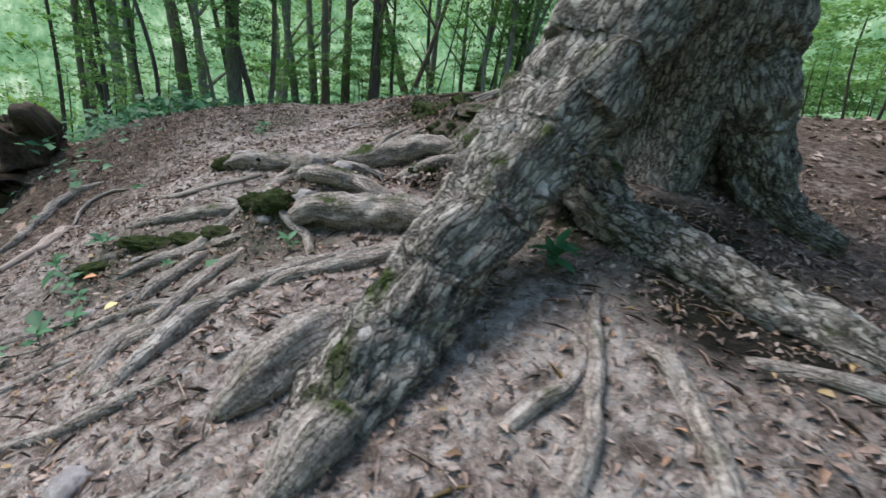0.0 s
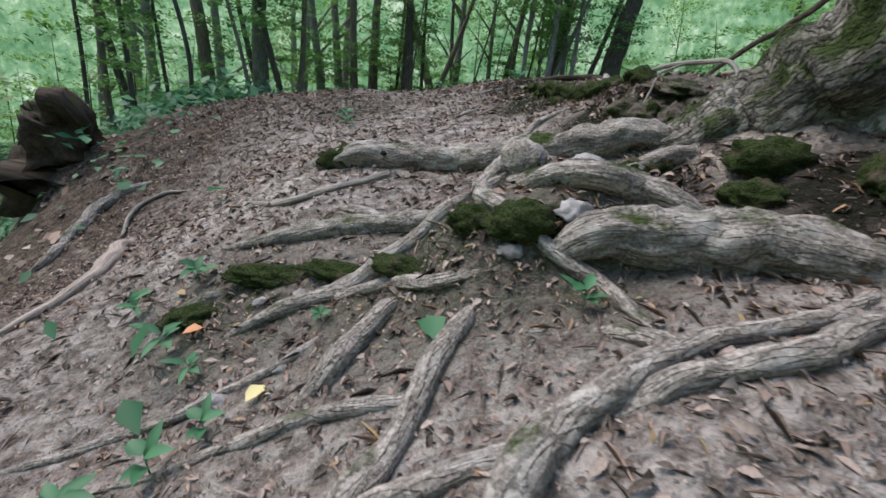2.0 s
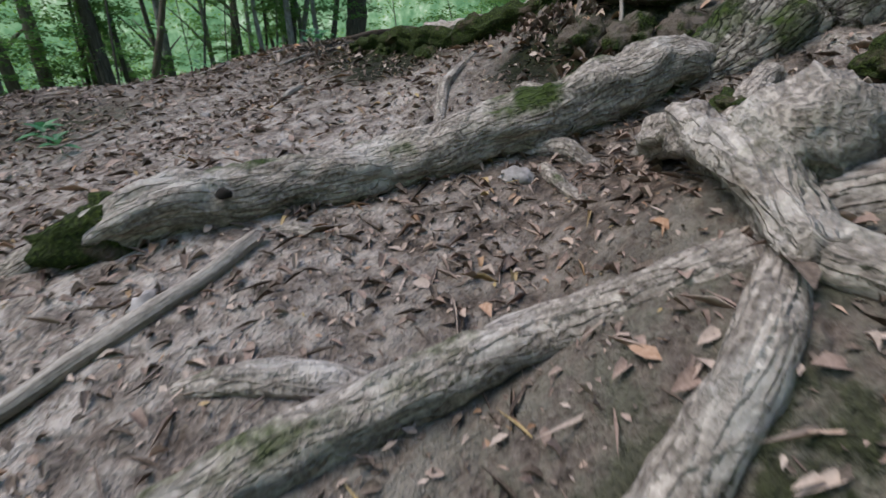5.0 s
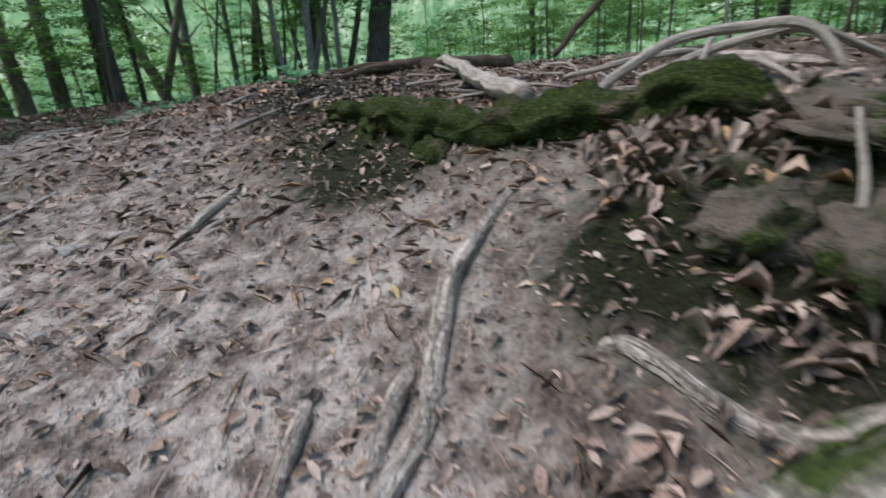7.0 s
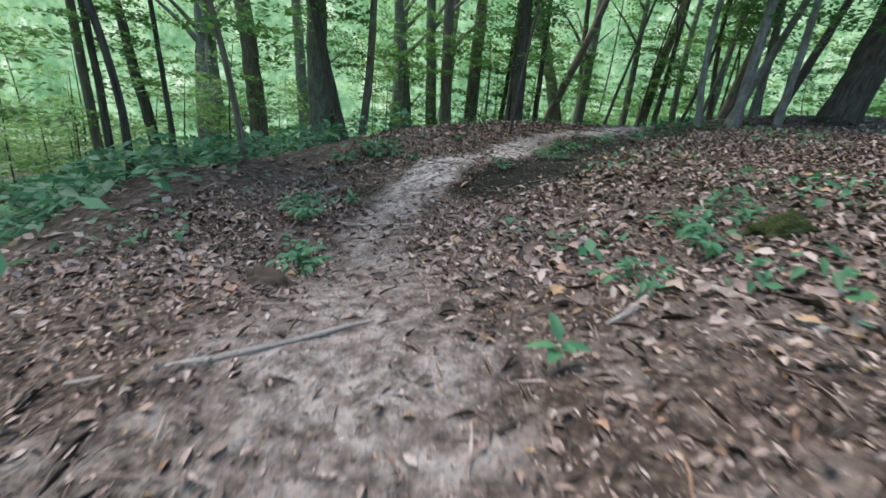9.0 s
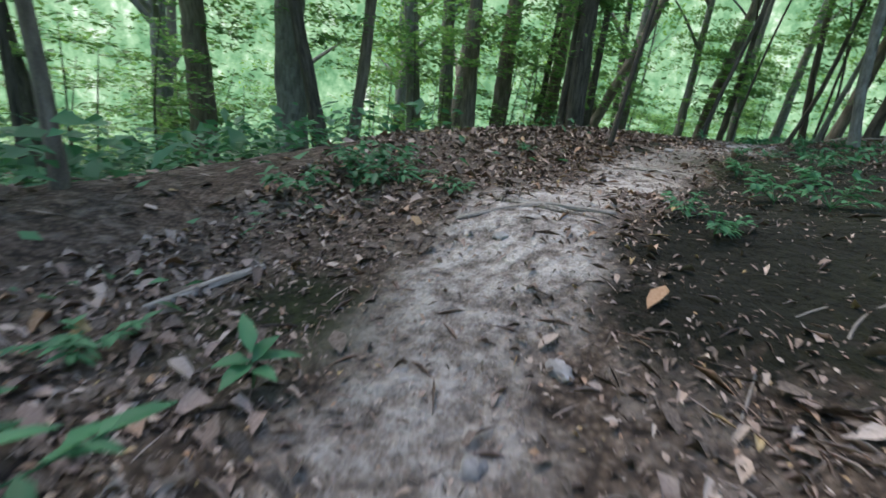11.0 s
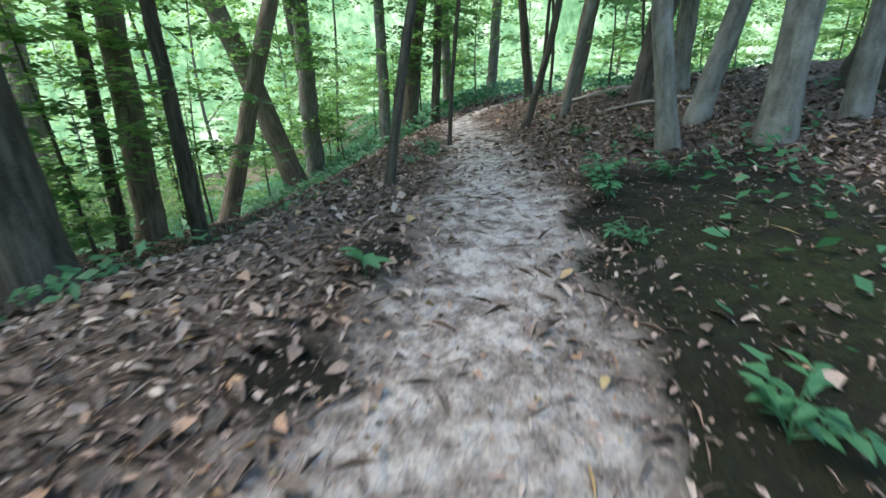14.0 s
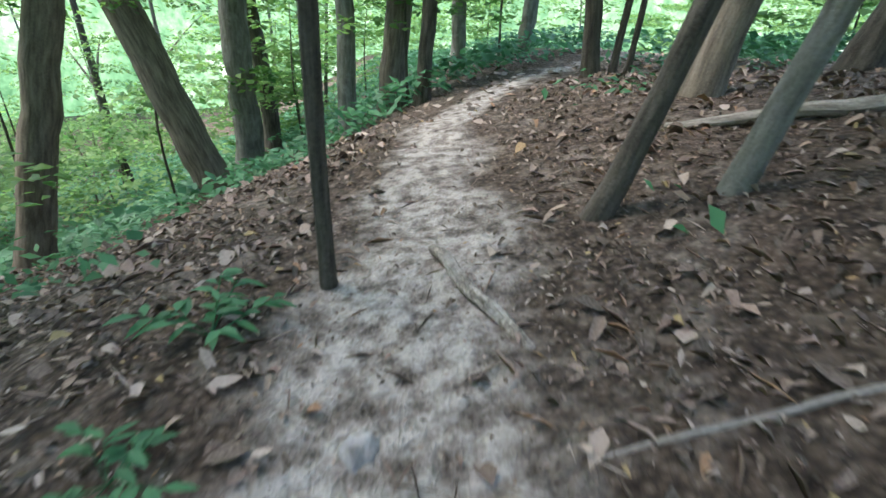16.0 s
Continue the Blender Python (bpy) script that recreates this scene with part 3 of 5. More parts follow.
def spray_points(g, n, r):
    """Places of leaves in flat layered sprays on an understory stem about 3 m high."""
    pts = []
    for _ in range(9):
        a, z, reach = g.uniform(0, 2 * math.pi), g.uniform(0.8, 3.4), g.uniform(0.5, 1.0) * r
        s = g.uniform(0, 1, n // 9) ** 0.7
        side = g.normal(0, 0.22, n // 9) * (0.4 + s)
        x, y = s * reach, side * r * 0.6
        pts.append(np.stack([x * math.cos(a) - y * math.sin(a), x * math.sin(a) + y * math.cos(a), z + 0.15 * s - 0.25 * s * s + g.normal(0, 0.05, n // 9)], 1))
    return np.concatenate(pts)


def spray_mesh(seed, n, r, size, mat, name="leaves"):
    g = np.random.default_rng(seed)
    return many_leaves(spray_points(g, n, r), g, mat, name, size, 0.6, 0.3, simple=True)


SPRAYS = [spray_mesh(20 + s, 600, 1.9, (0.09, 0.18), LEAF) for s in range(5)]


def tree(x, y, r, mat, label, lean=(0, 0), height=11.0, bend=0.15, crown=True, twin=False, name="tree", bushy=0, foot=None, flare=1.3):
    """A forest tree: tapered trunk with a flared foot, two limbs, a crown high up; bushy adds low sprays of leaves."""
    g = np.random.default_rng(int(abs(x * 131 + y * 57) * 10) % 100000)
    z = float(ground(x, y)) - 0.12 if foot is None else foot
    root = base(name, x, y, z, label, "tree", "forest trees")
    bx, by = g.normal(0, bend, 2)
    pts = []
    for k, s in enumerate((0, 0.02, 0.05, 0.15, 0.3, 0.5, 0.75, 1.0)):
        h = s * height
        wob = math.sin(s * 5 + x)
        pts.append((lean[0] * h + bx * (wob - math.sin(x)), lean[1] * h + by * math.cos(s * 4 + y) - by * math.cos(y), h, r * (1 - 0.7 * s) * (flare if k == 0 else 1 + (flare - 1) * 0.45 if k == 1 else 1)))
    part("trunk", tube("trunk", pts, mat, 12 if r > 0.05 else 8, 0.3, 0.07, 4.0, seed=x, wiggle=0.2), root)
    for k in range(2):
        s = g.uniform(0.35, 0.75)
        h, a = s * height, g.uniform(0, 2 * math.pi)
        q = np.array([lean[0] * h + bx * (math.sin(s * 5 + x) - math.sin(x)), lean[1] * h + by * math.cos(s * 4 + y) - by * math.cos(y), h])
        e = q + np.array([math.cos(a), math.sin(a), 0.9]) * height * 0.16
        part("limb", tube("limb", [(*q, r * 0.35), (*((q + e) / 2 + (0, 0, 0.1)), r * 0.24), (*e, r * 0.08)], mat, 6, 0.4, 0.08, 4.0, seed=y), root)
    if crown:
        c = part("crown", CROWNS[g.integers(0, 5)], root, at=pose(lean[0] * height * 0.9, lean[1] * height * 0.9, height * 0.86, 0, 0, g.uniform(0, 360)))
        c.scale = (1.0, 1.0, 1.0)
    for k in range(bushy):
        part("foliage", SPRAYS[g.integers(0, 5)], root, at=pose(lean[0] * 2, lean[1] * 2, g.uniform(1.2, 3.6), 0, 0, g.uniform(0, 360)))
    return root


GREY, DARK, BROWN = "straight grey-barked forest tree", "dark-barked slender forest tree", "brown-barked forest tree on the slope"
# trees that stand near enough to be told apart: x, y, radius, bark, label, lean in x and y
STANDING = [
    (-2.55, 33.53, 0.362, TRUNK_BROWN, "brown tree leaning over the valley", (-0.30, 0)),
    (-2.14, 34.73, 0.331, TRUNK_GREY, GREY, (0.01, 0)),
    (-2.05, 37.33, 0.246, TRUNK_DARK, DARK, (-0.03, 0)),
    (0.95, 33.93, 0.282, TRUNK_BROWN, BROWN, (0.11, 0)),
    (0.08, 33.27, 0.190, TRUNK_GREY, GREY, (0.00, 0)),
    (2.78, 35.77, 0.188, TRUNK_GREY, GREY, (0.03, 0)),
    (4.61, 36.36, 0.204, TRUNK_GREY, GREY, (0.07, 0)),
    (-4.29, 30.40, 0.224, TRUNK_BROWN, BROWN, (0.30, 0)),
    (1.32, 26.08, 0.063, TRUNK_DARK, "slender leaning tree beside the trail", (0.30, 0)),
    (1.96, 25.95, 0.065, TRUNK_GREY, GREY, (0.13, 0)),
    (3.07, 27.72, 0.159, TRUNK_BROWN, BROWN, (0.17, 0)),
    (4.86, 27.94, 0.169, TRUNK_DARK, DARK, (0.30, 0)),
    (3.53, 29.96, 0.050, TRUNK_DARK, DARK, (0.04, 0)),
    (3.84, 30.13, 0.044, TRUNK_DARK, DARK, (-0.06, 0)),
    (0.04, 25.87, 0.034, TRUNK_DARK, "thin dark sapling at the edge of the trail", (0.12, 0)),
    (-1.26, 23.50, 0.050, TRUNK_DARK, "thin dark sapling at the edge of the trail", (0.16, 0)),
    (1.34, 22.78, 0.099, TRUNK_GREY, GREY, (-0.15, 0)),
    (2.23, 23.51, 0.121, TRUNK_GREY, GREY, (0.30, 0)),
    (1.35, 32.10, 0.135, TRUNK_DARK, DARK, (0.08, 0)),
    (-3.42, 18.01, 0.032, TRUNK_DARK, "thin brown sapling at the edge of the trail", (0.12, 0)),
    (-6.21, 26.15, 0.293, TRUNK_BROWN, BROWN, (-0.01, 0)),
    (-8.06, 27.12, 0.271, TRUNK_GREY, GREY, (-0.09, 0)),
    (-3.93, 22.85, 0.215, TRUNK_DARK, "dark tree with two trunks on the slope", (-0.05, 0)),
    (-4.28, 23.05, 0.115, TRUNK_DARK, DARK, (0.03, 0)),
    (-5.33, 27.53, 0.115, TRUNK_DARK, DARK, (0.05, 0)),
    (2.60, 25.00, 0.128, TRUNK_DARK, DARK, (0.11, 0)),
    (3.31, 25.10, 0.134, TRUNK_GREY, GREY, (-0.08, 0)),
    (2.13, 22.42, 0.148, TRUNK_GREY, GREY, (-0.01, 0)),
    (3.17, 22.53, 0.109, TRUNK_GREY, GREY, (0.02, 0)),
    (4.86, 23.33, 0.474, TRUNK_DARK, "thick dark-barked old tree", (0.17, 0)),
    (3.33, 30.09, 0.113, TRUNK_DARK, DARK, (-0.09, 0)),
    (-5.04, 28.06, 0.254, TRUNK_BROWN, BROWN, (0.05, 0)),
    (-3.65, 25.95, 0.114, TRUNK_DARK, DARK, (-0.02, 0)),
    (-11.79, 20.37, 0.301, TRUNK_BROWN, BROWN, (-0.10, 0)),
    (-15.78, 23.30, 0.298, TRUNK_GREY, GREY, (-0.09, 0)),
    (-13.52, 18.19, 0.165, TRUNK_DARK, DARK, (-0.19, 0)),
    (-14.95, 28.22, 0.376, TRUNK_GREY, GREY, (-0.09, 0)),
    (-10.77, 23.87, 0.175, TRUNK_DARK, DARK, (-0.24, 0)),
    (-9.73, 20.68, 0.361, TRUNK_GREY, GREY, (0.02, 0)),
    (-8.36, 19.89, 0.141, TRUNK_DARK, DARK, (-0.30, 0)),
    (-8.48, 20.74, 0.135, TRUNK_BROWN, BROWN, (0.09, 0)),
    (-8.38, 24.86, 0.241, TRUNK_GREY, GREY, (-0.11, 0)),
    (-6.65, 24.45, 0.234, TRUNK_BROWN, BROWN, (-0.04, 0)),
    (-9.9, 35.9, 0.45, TRUNK_BROWN, BROWN, (-0.02, 0)),
    (-26.4, 33.2, 0.5, TRUNK_BROWN, BROWN, (0, 0)),
    (-14.9, 41.0, 0.55, TRUNK_GREY, GREY, (-0.06, 0)),
    (-11.2, 14.8, 0.09, TRUNK_DARK, DARK, (-0.1, 0)),
    (-10.9, 16.2, 0.07, TRUNK_DARK, DARK, (-0.12, 0)),
    (-18.5, 25.5, 0.42, TRUNK_GREY, GREY, (-0.03, 0)),
    (-7.4, 14.3, 0.06, TRUNK_BROWN, BROWN, (-0.08, 0)),
    (-8.4, 12.9, 0.06, TRUNK_DARK, DARK, (-0.05, 0)),
    (-10.5, 11.5, 0.06, TRUNK_DARK, DARK, (0.03, 0)),
    (-12.5, 15.6, 0.12, TRUNK_BROWN, BROWN, (0, 0)),
    (-12.0, 32.0, 0.35, TRUNK_GREY, GREY, (0, 0)),
]
for x, y, r, mat, label, lean in STANDING:
    tree(x, y, r, mat, label, lean, 9 + 40 * min(r, 0.3) * 0.5, 0.12 if r > 0.1 else 0.3, bushy=2 if r > 0.1 else 1)

placed = [(s[0], s[1]) for s in STANDING]


def clear(x, y, d):
    return all((x - a) ** 2 + (y - b) ** 2 > d * d for a, b in placed)


# more woods all round, further off
count = 0
while count < 85:
    a, d = rng.uniform(0, 2 * math.pi), rng.uniform(13, 60)
    x, y = d * math.cos(a), 12 + d * math.sin(a)
    if abs(x - np.interp(y, TRAIL_Y, TRAIL_X)) < 3.5 or (-7 < x < 9 and -3 < y < 27) or not clear(x, y, 1.8):
        continue
    placed.append((x, y))
    k = rng.integers(0, 3)
    tree(x, y, float(rng.choice([0.05, 0.07, 0.09, 0.12, 0.18])), (TRUNK_GREY, TRUNK_DARK, TRUNK_BROWN)[k], (GREY, DARK, BROWN)[k], (rng.normal(0, 0.04), rng.normal(0, 0.04)), rng.uniform(9, 15), 0.3, bushy=2)
    count += 1

# understory saplings with layered sprays of leaves
def free_spot(near, far):
    while True:
        a, d = rng.uniform(0, 2 * math.pi), rng.uniform(near, far)
        x, y = d * math.cos(a) - 4, 14 + d * math.sin(a)
        lim = 3.2 if y < 40 else 2.0
        if abs(x - np.interp(y, TRAIL_Y, TRAIL_X)) > lim and not (-5.5 < x < 7.5 and -4 < y < 26) and clear(x, y, 0.5):
            placed.append((x, y))
            return x, y, float(ground(x, y)) - 0.05


for count in range(285):
    x, y, z = free_spot(9, 30)
    s = base("sapling", x, y, z, "leafy green understory sapling", "sapling", "understory saplings")
    h = rng.uniform(3.0, 4.2)
    part("stem", tube("stem", [(0, 0, 0, 0.03), (rng.normal(0, 0.08), rng.normal(0, 0.08), h * 0.5, 0.022), (rng.normal(0, 0.15), rng.normal(0, 0.15), h, 0.008)], TRUNK_DARK, 6, 0.5, 0.05), s)
    f = part("leaves", SPRAYS[rng.integers(0, 5)], s, at=pose(0, 0, h - 3.4, 0, 0, rng.uniform(0, 360)))
    f.scale = (rng.uniform(0.9, 1.4),) * 2 + (rng.uniform(0.9, 1.2),)
far = []
for count in range(560):
    x, y, z = free_spot(20, 56)
    far.append(spray_points(np.random.default_rng(int(rng.integers(0, 8))), 480, rng.uniform(1.8, 2.8)) * (1, 1, rng.uniform(0.9, 1.5)) + (x, y, z))
tagged(new("far_foliage", many_leaves(np.concatenate(far), rng, LEAF, "far_foliage", (0.14, 0.26), 0.6, 0.3, simple=True)), "leafy green understory further off between the trunks", "foliage", kind="stuff")

# ---- the old tree and its bare roots on the slope ----
def old_trunk(name, cx, cy, z0, height, origin):
    """A thick ridged trunk with a flared, lobed foot."""
    verts, faces, uv, sides, rows = [], [], [], 120, 90
    for i in range(rows + 1):
        s = i / rows
        z = z0 + height * s ** 1.5
        h = z - z0
        for k in range(sides + 1):
            a = 2 * math.pi * (k % sides) / sides
            lob = 0.5 + 0.5 * math.cos(4 * a + 0.6 + 0.5 * math.sin(a * 2))
            hollow = math.exp(-(((a - 4.35) / 0.42) ** 2)) * 0.34 * math.exp(-((h - 0.9) / 0.9) ** 2)
            r = 0.60 - 0.02 * h + (0.34 * lob + 0.06) * math.exp(-h / 0.75) - hollow
            p = Vector((math.cos(a), math.sin(a), 0))
            r += 0.035 * noise.noise(Vector((p.x * 9, p.y * 9, z * 1.3))) + 0.03 * noise.noise(Vector((p.x * 22, p.y * 22, z * 4.0))) + 0.02 * abs(noise.noise(Vector((p.x * 38, p.y * 38, z * 7.0))))
            verts.append((cx + p.x * r - origin[0] + 0.03 * h, cy + p.y * r - origin[1], z - origin[2]))
            uv.append((k / sides * 4.5, z * 3))
    m = sides + 1
    for i in range(rows):
        for k in range(sides):
            faces.append((i * m + k, i * m + k + 1, (i + 1) * m + k + 1, (i + 1) * m + k))
    return mesh_of(name, verts, faces, OLD, uv=uv)


OT = (1.6, 4.0, float(ground(1.6, 4.0)))
old = base("old_tree", *OT, "broad old tree with ridged grey bark and bare spreading roots", "tree")
part("trunk", old_trunk("trunk", 1.6, 4.0, OT[2] - 0.5, 8.5, OT), old, "thick ridged mossy trunk")
for c in range(3):
    part("crown", CROWNS[c], old, at=pose((-1.5, 1.8, 0.2)[c], (0.5, -0.8, 2)[c], 8.2 + 0.4 * c, 0, 0, 70 * c))
BUTTRESS = [
    [(1.52, 3.90, 3.10, 0.40), (1.11, 3.29, 2.10, 0.38), (0.75, 2.82, 1.51, 0.31), (0.41, 2.36, 1.11, 0.25), (0.13, 1.96, 0.84, 0.21), (-0.07, 1.68, 0.64, 0.20), (-0.22, 1.38, 0.45, 0.20), (-0.38, 1.05, 0.32, 0.14), (-0.52, 0.80, 0.24, 0.07)],
    [(1.50, 4.00, 2.20, 0.40), (0.98, 4.24, 1.25, 0.36), (0.58, 4.46, 0.72, 0.30), (0.32, 4.52, 0.48, 0.25), (0.07, 4.58, 0.33, 0.20), (-0.18, 4.62, 0.24, 0.16), (-0.47, 4.66, 0.19, 0.14), (-0.75, 4.68, 0.14, 0.12)],
    [(0.80, 3.10, 0.95, 0.24), (1.05, 2.75, 0.70, 0.16), (1.30, 2.40, 0.64, 0.16), (1.55, 2.05, 0.60, 0.16), (1.80, 1.75, 0.57, 0.15), (2.10, 1.50, 0.54, 0.12), (2.6, 1.3, 0.48, 0.06)],
    [(1.90, 3.85, 2.40, 0.36), (2.28, 3.62, 1.15, 0.26), (2.46, 3.46, 0.74, 0.20), (2.66, 3.28, 0.56, 0.13), (2.95, 3.05, 0.46, 0.06)],
    [(1.75, 4.20, 2.20, 0.36), (2.05, 5.00, 0.80, 0.22), (2.25, 5.60, 0.58, 0.12), (2.4, 6.0, 0.45, 0.05)],
]
for k, b in enumerate(BUTTRESS):
    part("buttress_root", tube("buttress_root", [(x - OT[0], y - OT[1], z - OT[2], r) for x, y, z, r in b], MOSSY_OLD if k == 1 else OLD, 60, 0.03, 0.15, 7.0, lobes=0.06, seed=k * 1.7, wiggle=0.2, ridges=0.05), old, "ridged bark buttress that runs into the soil")
# hollows in the near buttress: solid near-black lumps, their inner shade painted on
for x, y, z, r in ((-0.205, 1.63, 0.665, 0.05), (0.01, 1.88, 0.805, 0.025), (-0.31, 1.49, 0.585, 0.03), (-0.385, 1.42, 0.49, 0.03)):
    part("hollow", lump("hollow", HOLLOW_SHADE, r * 1.3, r, r * 0.8, x * 5, 0.3, 2), old, "near-black lump, painted shade of a hollow in the bark", at=pose(x - OT[0], y - OT[1], z - OT[2]))
# roots on the ground: x, y, radius
ROOTS = [
    [(-2.85, 5.04, 0.05), (-2.4, 4.94, 0.10), (-2.17, 4.92, 0.112), (-1.77, 4.94, 0.118), (-1.33, 4.86, 0.12), (-0.88, 4.70, 0.125), (-0.5, 4.62, 0.13), (-0.2, 4.58, 0.12), (0.0, 4.56, 0.10)],
    [(-1.18, 3.62, 0.07), (-1.32, 3.50, 0.06), (-1.38, 3.32, 0.045), (-1.30, 3.09, 0.04), (-1.21, 2.94, 0.035), (-1.05, 2.81, 0.034), (-0.92, 2.71, 0.034), (-0.85, 2.56, 0.03), (-0.79, 2.42, 0.015)],
    [(-1.22, 3.50, 0.06), (-1.09, 3.25, 0.058), (-0.92, 3.14, 0.067), (-0.68, 3.17, 0.079), (-0.50, 3.10, 0.072), (-0.30, 3.08, 0.05)],
    [(-1.08, 2.86, 0.05), (-0.95, 2.87, 0.09), (-0.73, 2.88, 0.124), (-0.33, 2.89, 0.135), (-0.04, 2.81, 0.11), (0.25, 2.72, 0.1)],
    [(-0.23, 3.11, 0.047), (0.02, 3.18, 0.065), (0.2, 3.06, 0.059), (0.24, 2.88, 0.03)],
    [(-1.35, 3.50, 0.06), (-1.60, 3.74, 0.065), (-2.0, 3.83, 0.072), (-2.4, 3.84, 0.07), (-2.8, 3.80, 0.045), (-3.1, 3.82, 0.02)],
    [(-1.36, 3.46, 0.045), (-1.53, 3.36, 0.047), (-1.7, 3.33, 0.054), (-1.94, 3.28, 0.06), (-2.16, 3.17, 0.054), (-2.4, 3.11, 0.046), (-2.69, 3.02, 0.025)],
    [(-2.16, 3.17, 0.03), (-1.84, 3.08, 0.041), (-1.6, 2.89, 0.039), (-1.38, 2.83, 0.028)],
    [(-1.76, 2.90, 0.035), (-1.79, 2.85, 0.045), (-1.88, 2.7, 0.056), (-1.96, 2.54, 0.06), (-2.07, 2.40, 0.04)],
    [(-1.40, 2.70, 0.035), (-1.43, 2.63, 0.044), (-1.52, 2.49, 0.05), (-1.59, 2.29, 0.05), (-1.66, 2.1, 0.05), (-1.74, 1.93, 0.06), (-1.85, 1.7, 0.05)],
    [(-3.14, 3.0, 0.04), (-3.08, 3.1, 0.05), (-2.99, 3.28, 0.05), (-2.82, 3.38, 0.03)],
    [(-2.1, 2.88, 0.018), (-2.21, 2.75, 0.025), (-2.37, 2.65, 0.026), (-2.53, 2.58, 0.026), (-2.75, 2.48, 0.026), (-3.17, 2.37, 0.026), (-3.6, 2.2, 0.02)],
    [(-1.60, 2.32, 0.028), (-1.79, 2.3, 0.032), (-2.01, 2.31, 0.033), (-2.22, 2.26, 0.03), (-2.52, 2.2, 0.02), (-2.8, 2.16, 0.012)],
    [(0.05, 2.62, 0.03), (-0.29, 2.40, 0.034), (-0.51, 2.34, 0.033), (-0.71, 2.29, 0.036), (-0.89, 2.23, 0.044), (-1.01, 2.15, 0.05), (-1.15, 2.06, 0.062), (-1.27, 1.93, 0.07), (-1.38, 1.72, 0.06), (-1.5, 1.4, 0.04)],
    [(-0.05, 2.40, 0.05), (-0.23, 2.32, 0.048), (-0.46, 2.21, 0.048), (-0.66, 2.18, 0.046), (-0.86, 2.13, 0.043), (-1.03, 2.08, 0.046)],
    [(-0.98, 2.46, 0.02), (-0.91, 2.41, 0.03), (-0.8, 2.3, 0.036), (-0.72, 2.22, 0.02)],
    [(-1.22, 2.04, 0.034), (-1.41, 2.0, 0.04), (-1.55, 1.97, 0.045), (-1.74, 1.90, 0.05), (-1.95, 1.80, 0.04)],
    [(0.82, 1.95, 0.02), (0.79, 1.82, 0.028), (0.69, 1.42, 0.034), (0.61, 1.14, 0.036), (0.53, 0.95, 0.04), (0.42, 0.75, 0.045)],
    [(0.65, 1.66, 0.022), (0.63, 1.45, 0.028), (0.54, 1.29, 0.033), (0.40, 1.18, 0.04), (0.28, 1.1, 0.03)],
    [(0.93, 1.58, 0.03), (0.96, 1.45, 0.046), (0.97, 1.29, 0.05), (0.97, 1.07, 0.05), (0.98, 0.8, 0.05)],
    [(-0.28, 1.2, 0.09), (-0.31, 1.09, 0.10), (-0.38, 0.94, 0.087), (-0.46, 0.8, 0.06)],
    [(-0.34, 1.72, 0.04), (-0.42, 1.60, 0.10), (-0.52, 1.48, 0.13), (-0.63, 1.36, 0.12), (-0.74, 1.25, 0.07), (-0.82, 1.18, 0.02)],
    [(1.35, 1.5, 0.035), (1.62, 1.38, 0.04), (1.95, 1.3, 0.045), (2.3, 1.25, 0.04)],
    [(1.5, 1.1, 0.03), (1.55, 0.95, 0.05), (1.6, 0.75, 0.055), (1.66, 0.5, 0.05)],
    [(0.10, 4.28, 0.06), (-0.20, 4.19, 0.062), (-0.42, 4.12, 0.052), (-0.60, 4.04, 0.025)], [(-0.10, 4.20, 0.03), (-0.32, 4.05, 0.035), (-0.50, 3.96, 0.02)],
    [(-0.36, 5.95, 0.012), (-0.41, 5.88, 0.019), (-0.58, 5.77, 0.023), (-0.79, 5.63, 0.034), (-0.92, 5.45, 0.033), (-1.05, 5.26, 0.035), (-1.21, 5.14, 0.033), (-1.36, 5.06, 0.034)],
    [(-0.98, 5.46, 0.015), (-1.04, 5.39, 0.027), (-1.16, 5.27, 0.025), (-1.22, 5.18, 0.012)],
    [(-1.26, 5.52, 0.012), (-1.29, 5.46, 0.022), (-1.39, 5.3, 0.023), (-1.48, 5.16, 0.014)],
    [(-0.62, 5.18, 0.012), (-0.57, 5.15, 0.025), (-0.52, 4.97, 0.029), (-0.48, 4.85, 0.028), (-0.35, 4.76, 0.033), (-0.12, 4.70, 0.035)],
    [(-0.95, 4.50, 0.035), (-1.06, 4.27, 0.027), (-1.14, 4.04, 0.016)], [(-0.92, 4.66, 0.04), (-0.87, 4.51, 0.045), (-0.80, 4.36, 0.035)],
    [(-2.02, 4.76, 0.016), (-1.95, 4.70, 0.023), (-1.88, 4.62, 0.022), (-1.80, 4.56, 0.012)],
    [(-2.36, 4.17, 0.03), (-2.15, 4.05, 0.05), (-1.94, 3.94, 0.04)], [(-1.66, 3.0, 0.018), (-1.69, 2.88, 0.014), (-1.72, 2.78, 0.006)],
    [(-6.0, 5.0, 0.03), (-5.9, 5.23, 0.06), (-6.0, 5.75, 0.07), (-5.89, 6.35, 0.07), (-5.5, 6.6, 0.03)],
    [(-1.25, 2.52, 0.008), (-1.18, 2.5, 0.014), (-1.12, 2.48, 0.012), (-1.09, 2.36, 0.01)],
    [(-0.75, 0.95, 0.05), (-1.1, 0.75, 0.06), (-1.5, 0.55, 0.045)], [(-1.05, 1.55, 0.03), (-1.4, 1.3, 0.035), (-1.9, 1.15, 0.03), (-2.4, 1.1, 0.02)],
    [(-1.95, 2.0, 0.02), (-2.4, 1.75, 0.026), (-2.9, 1.65, 0.02)],
]
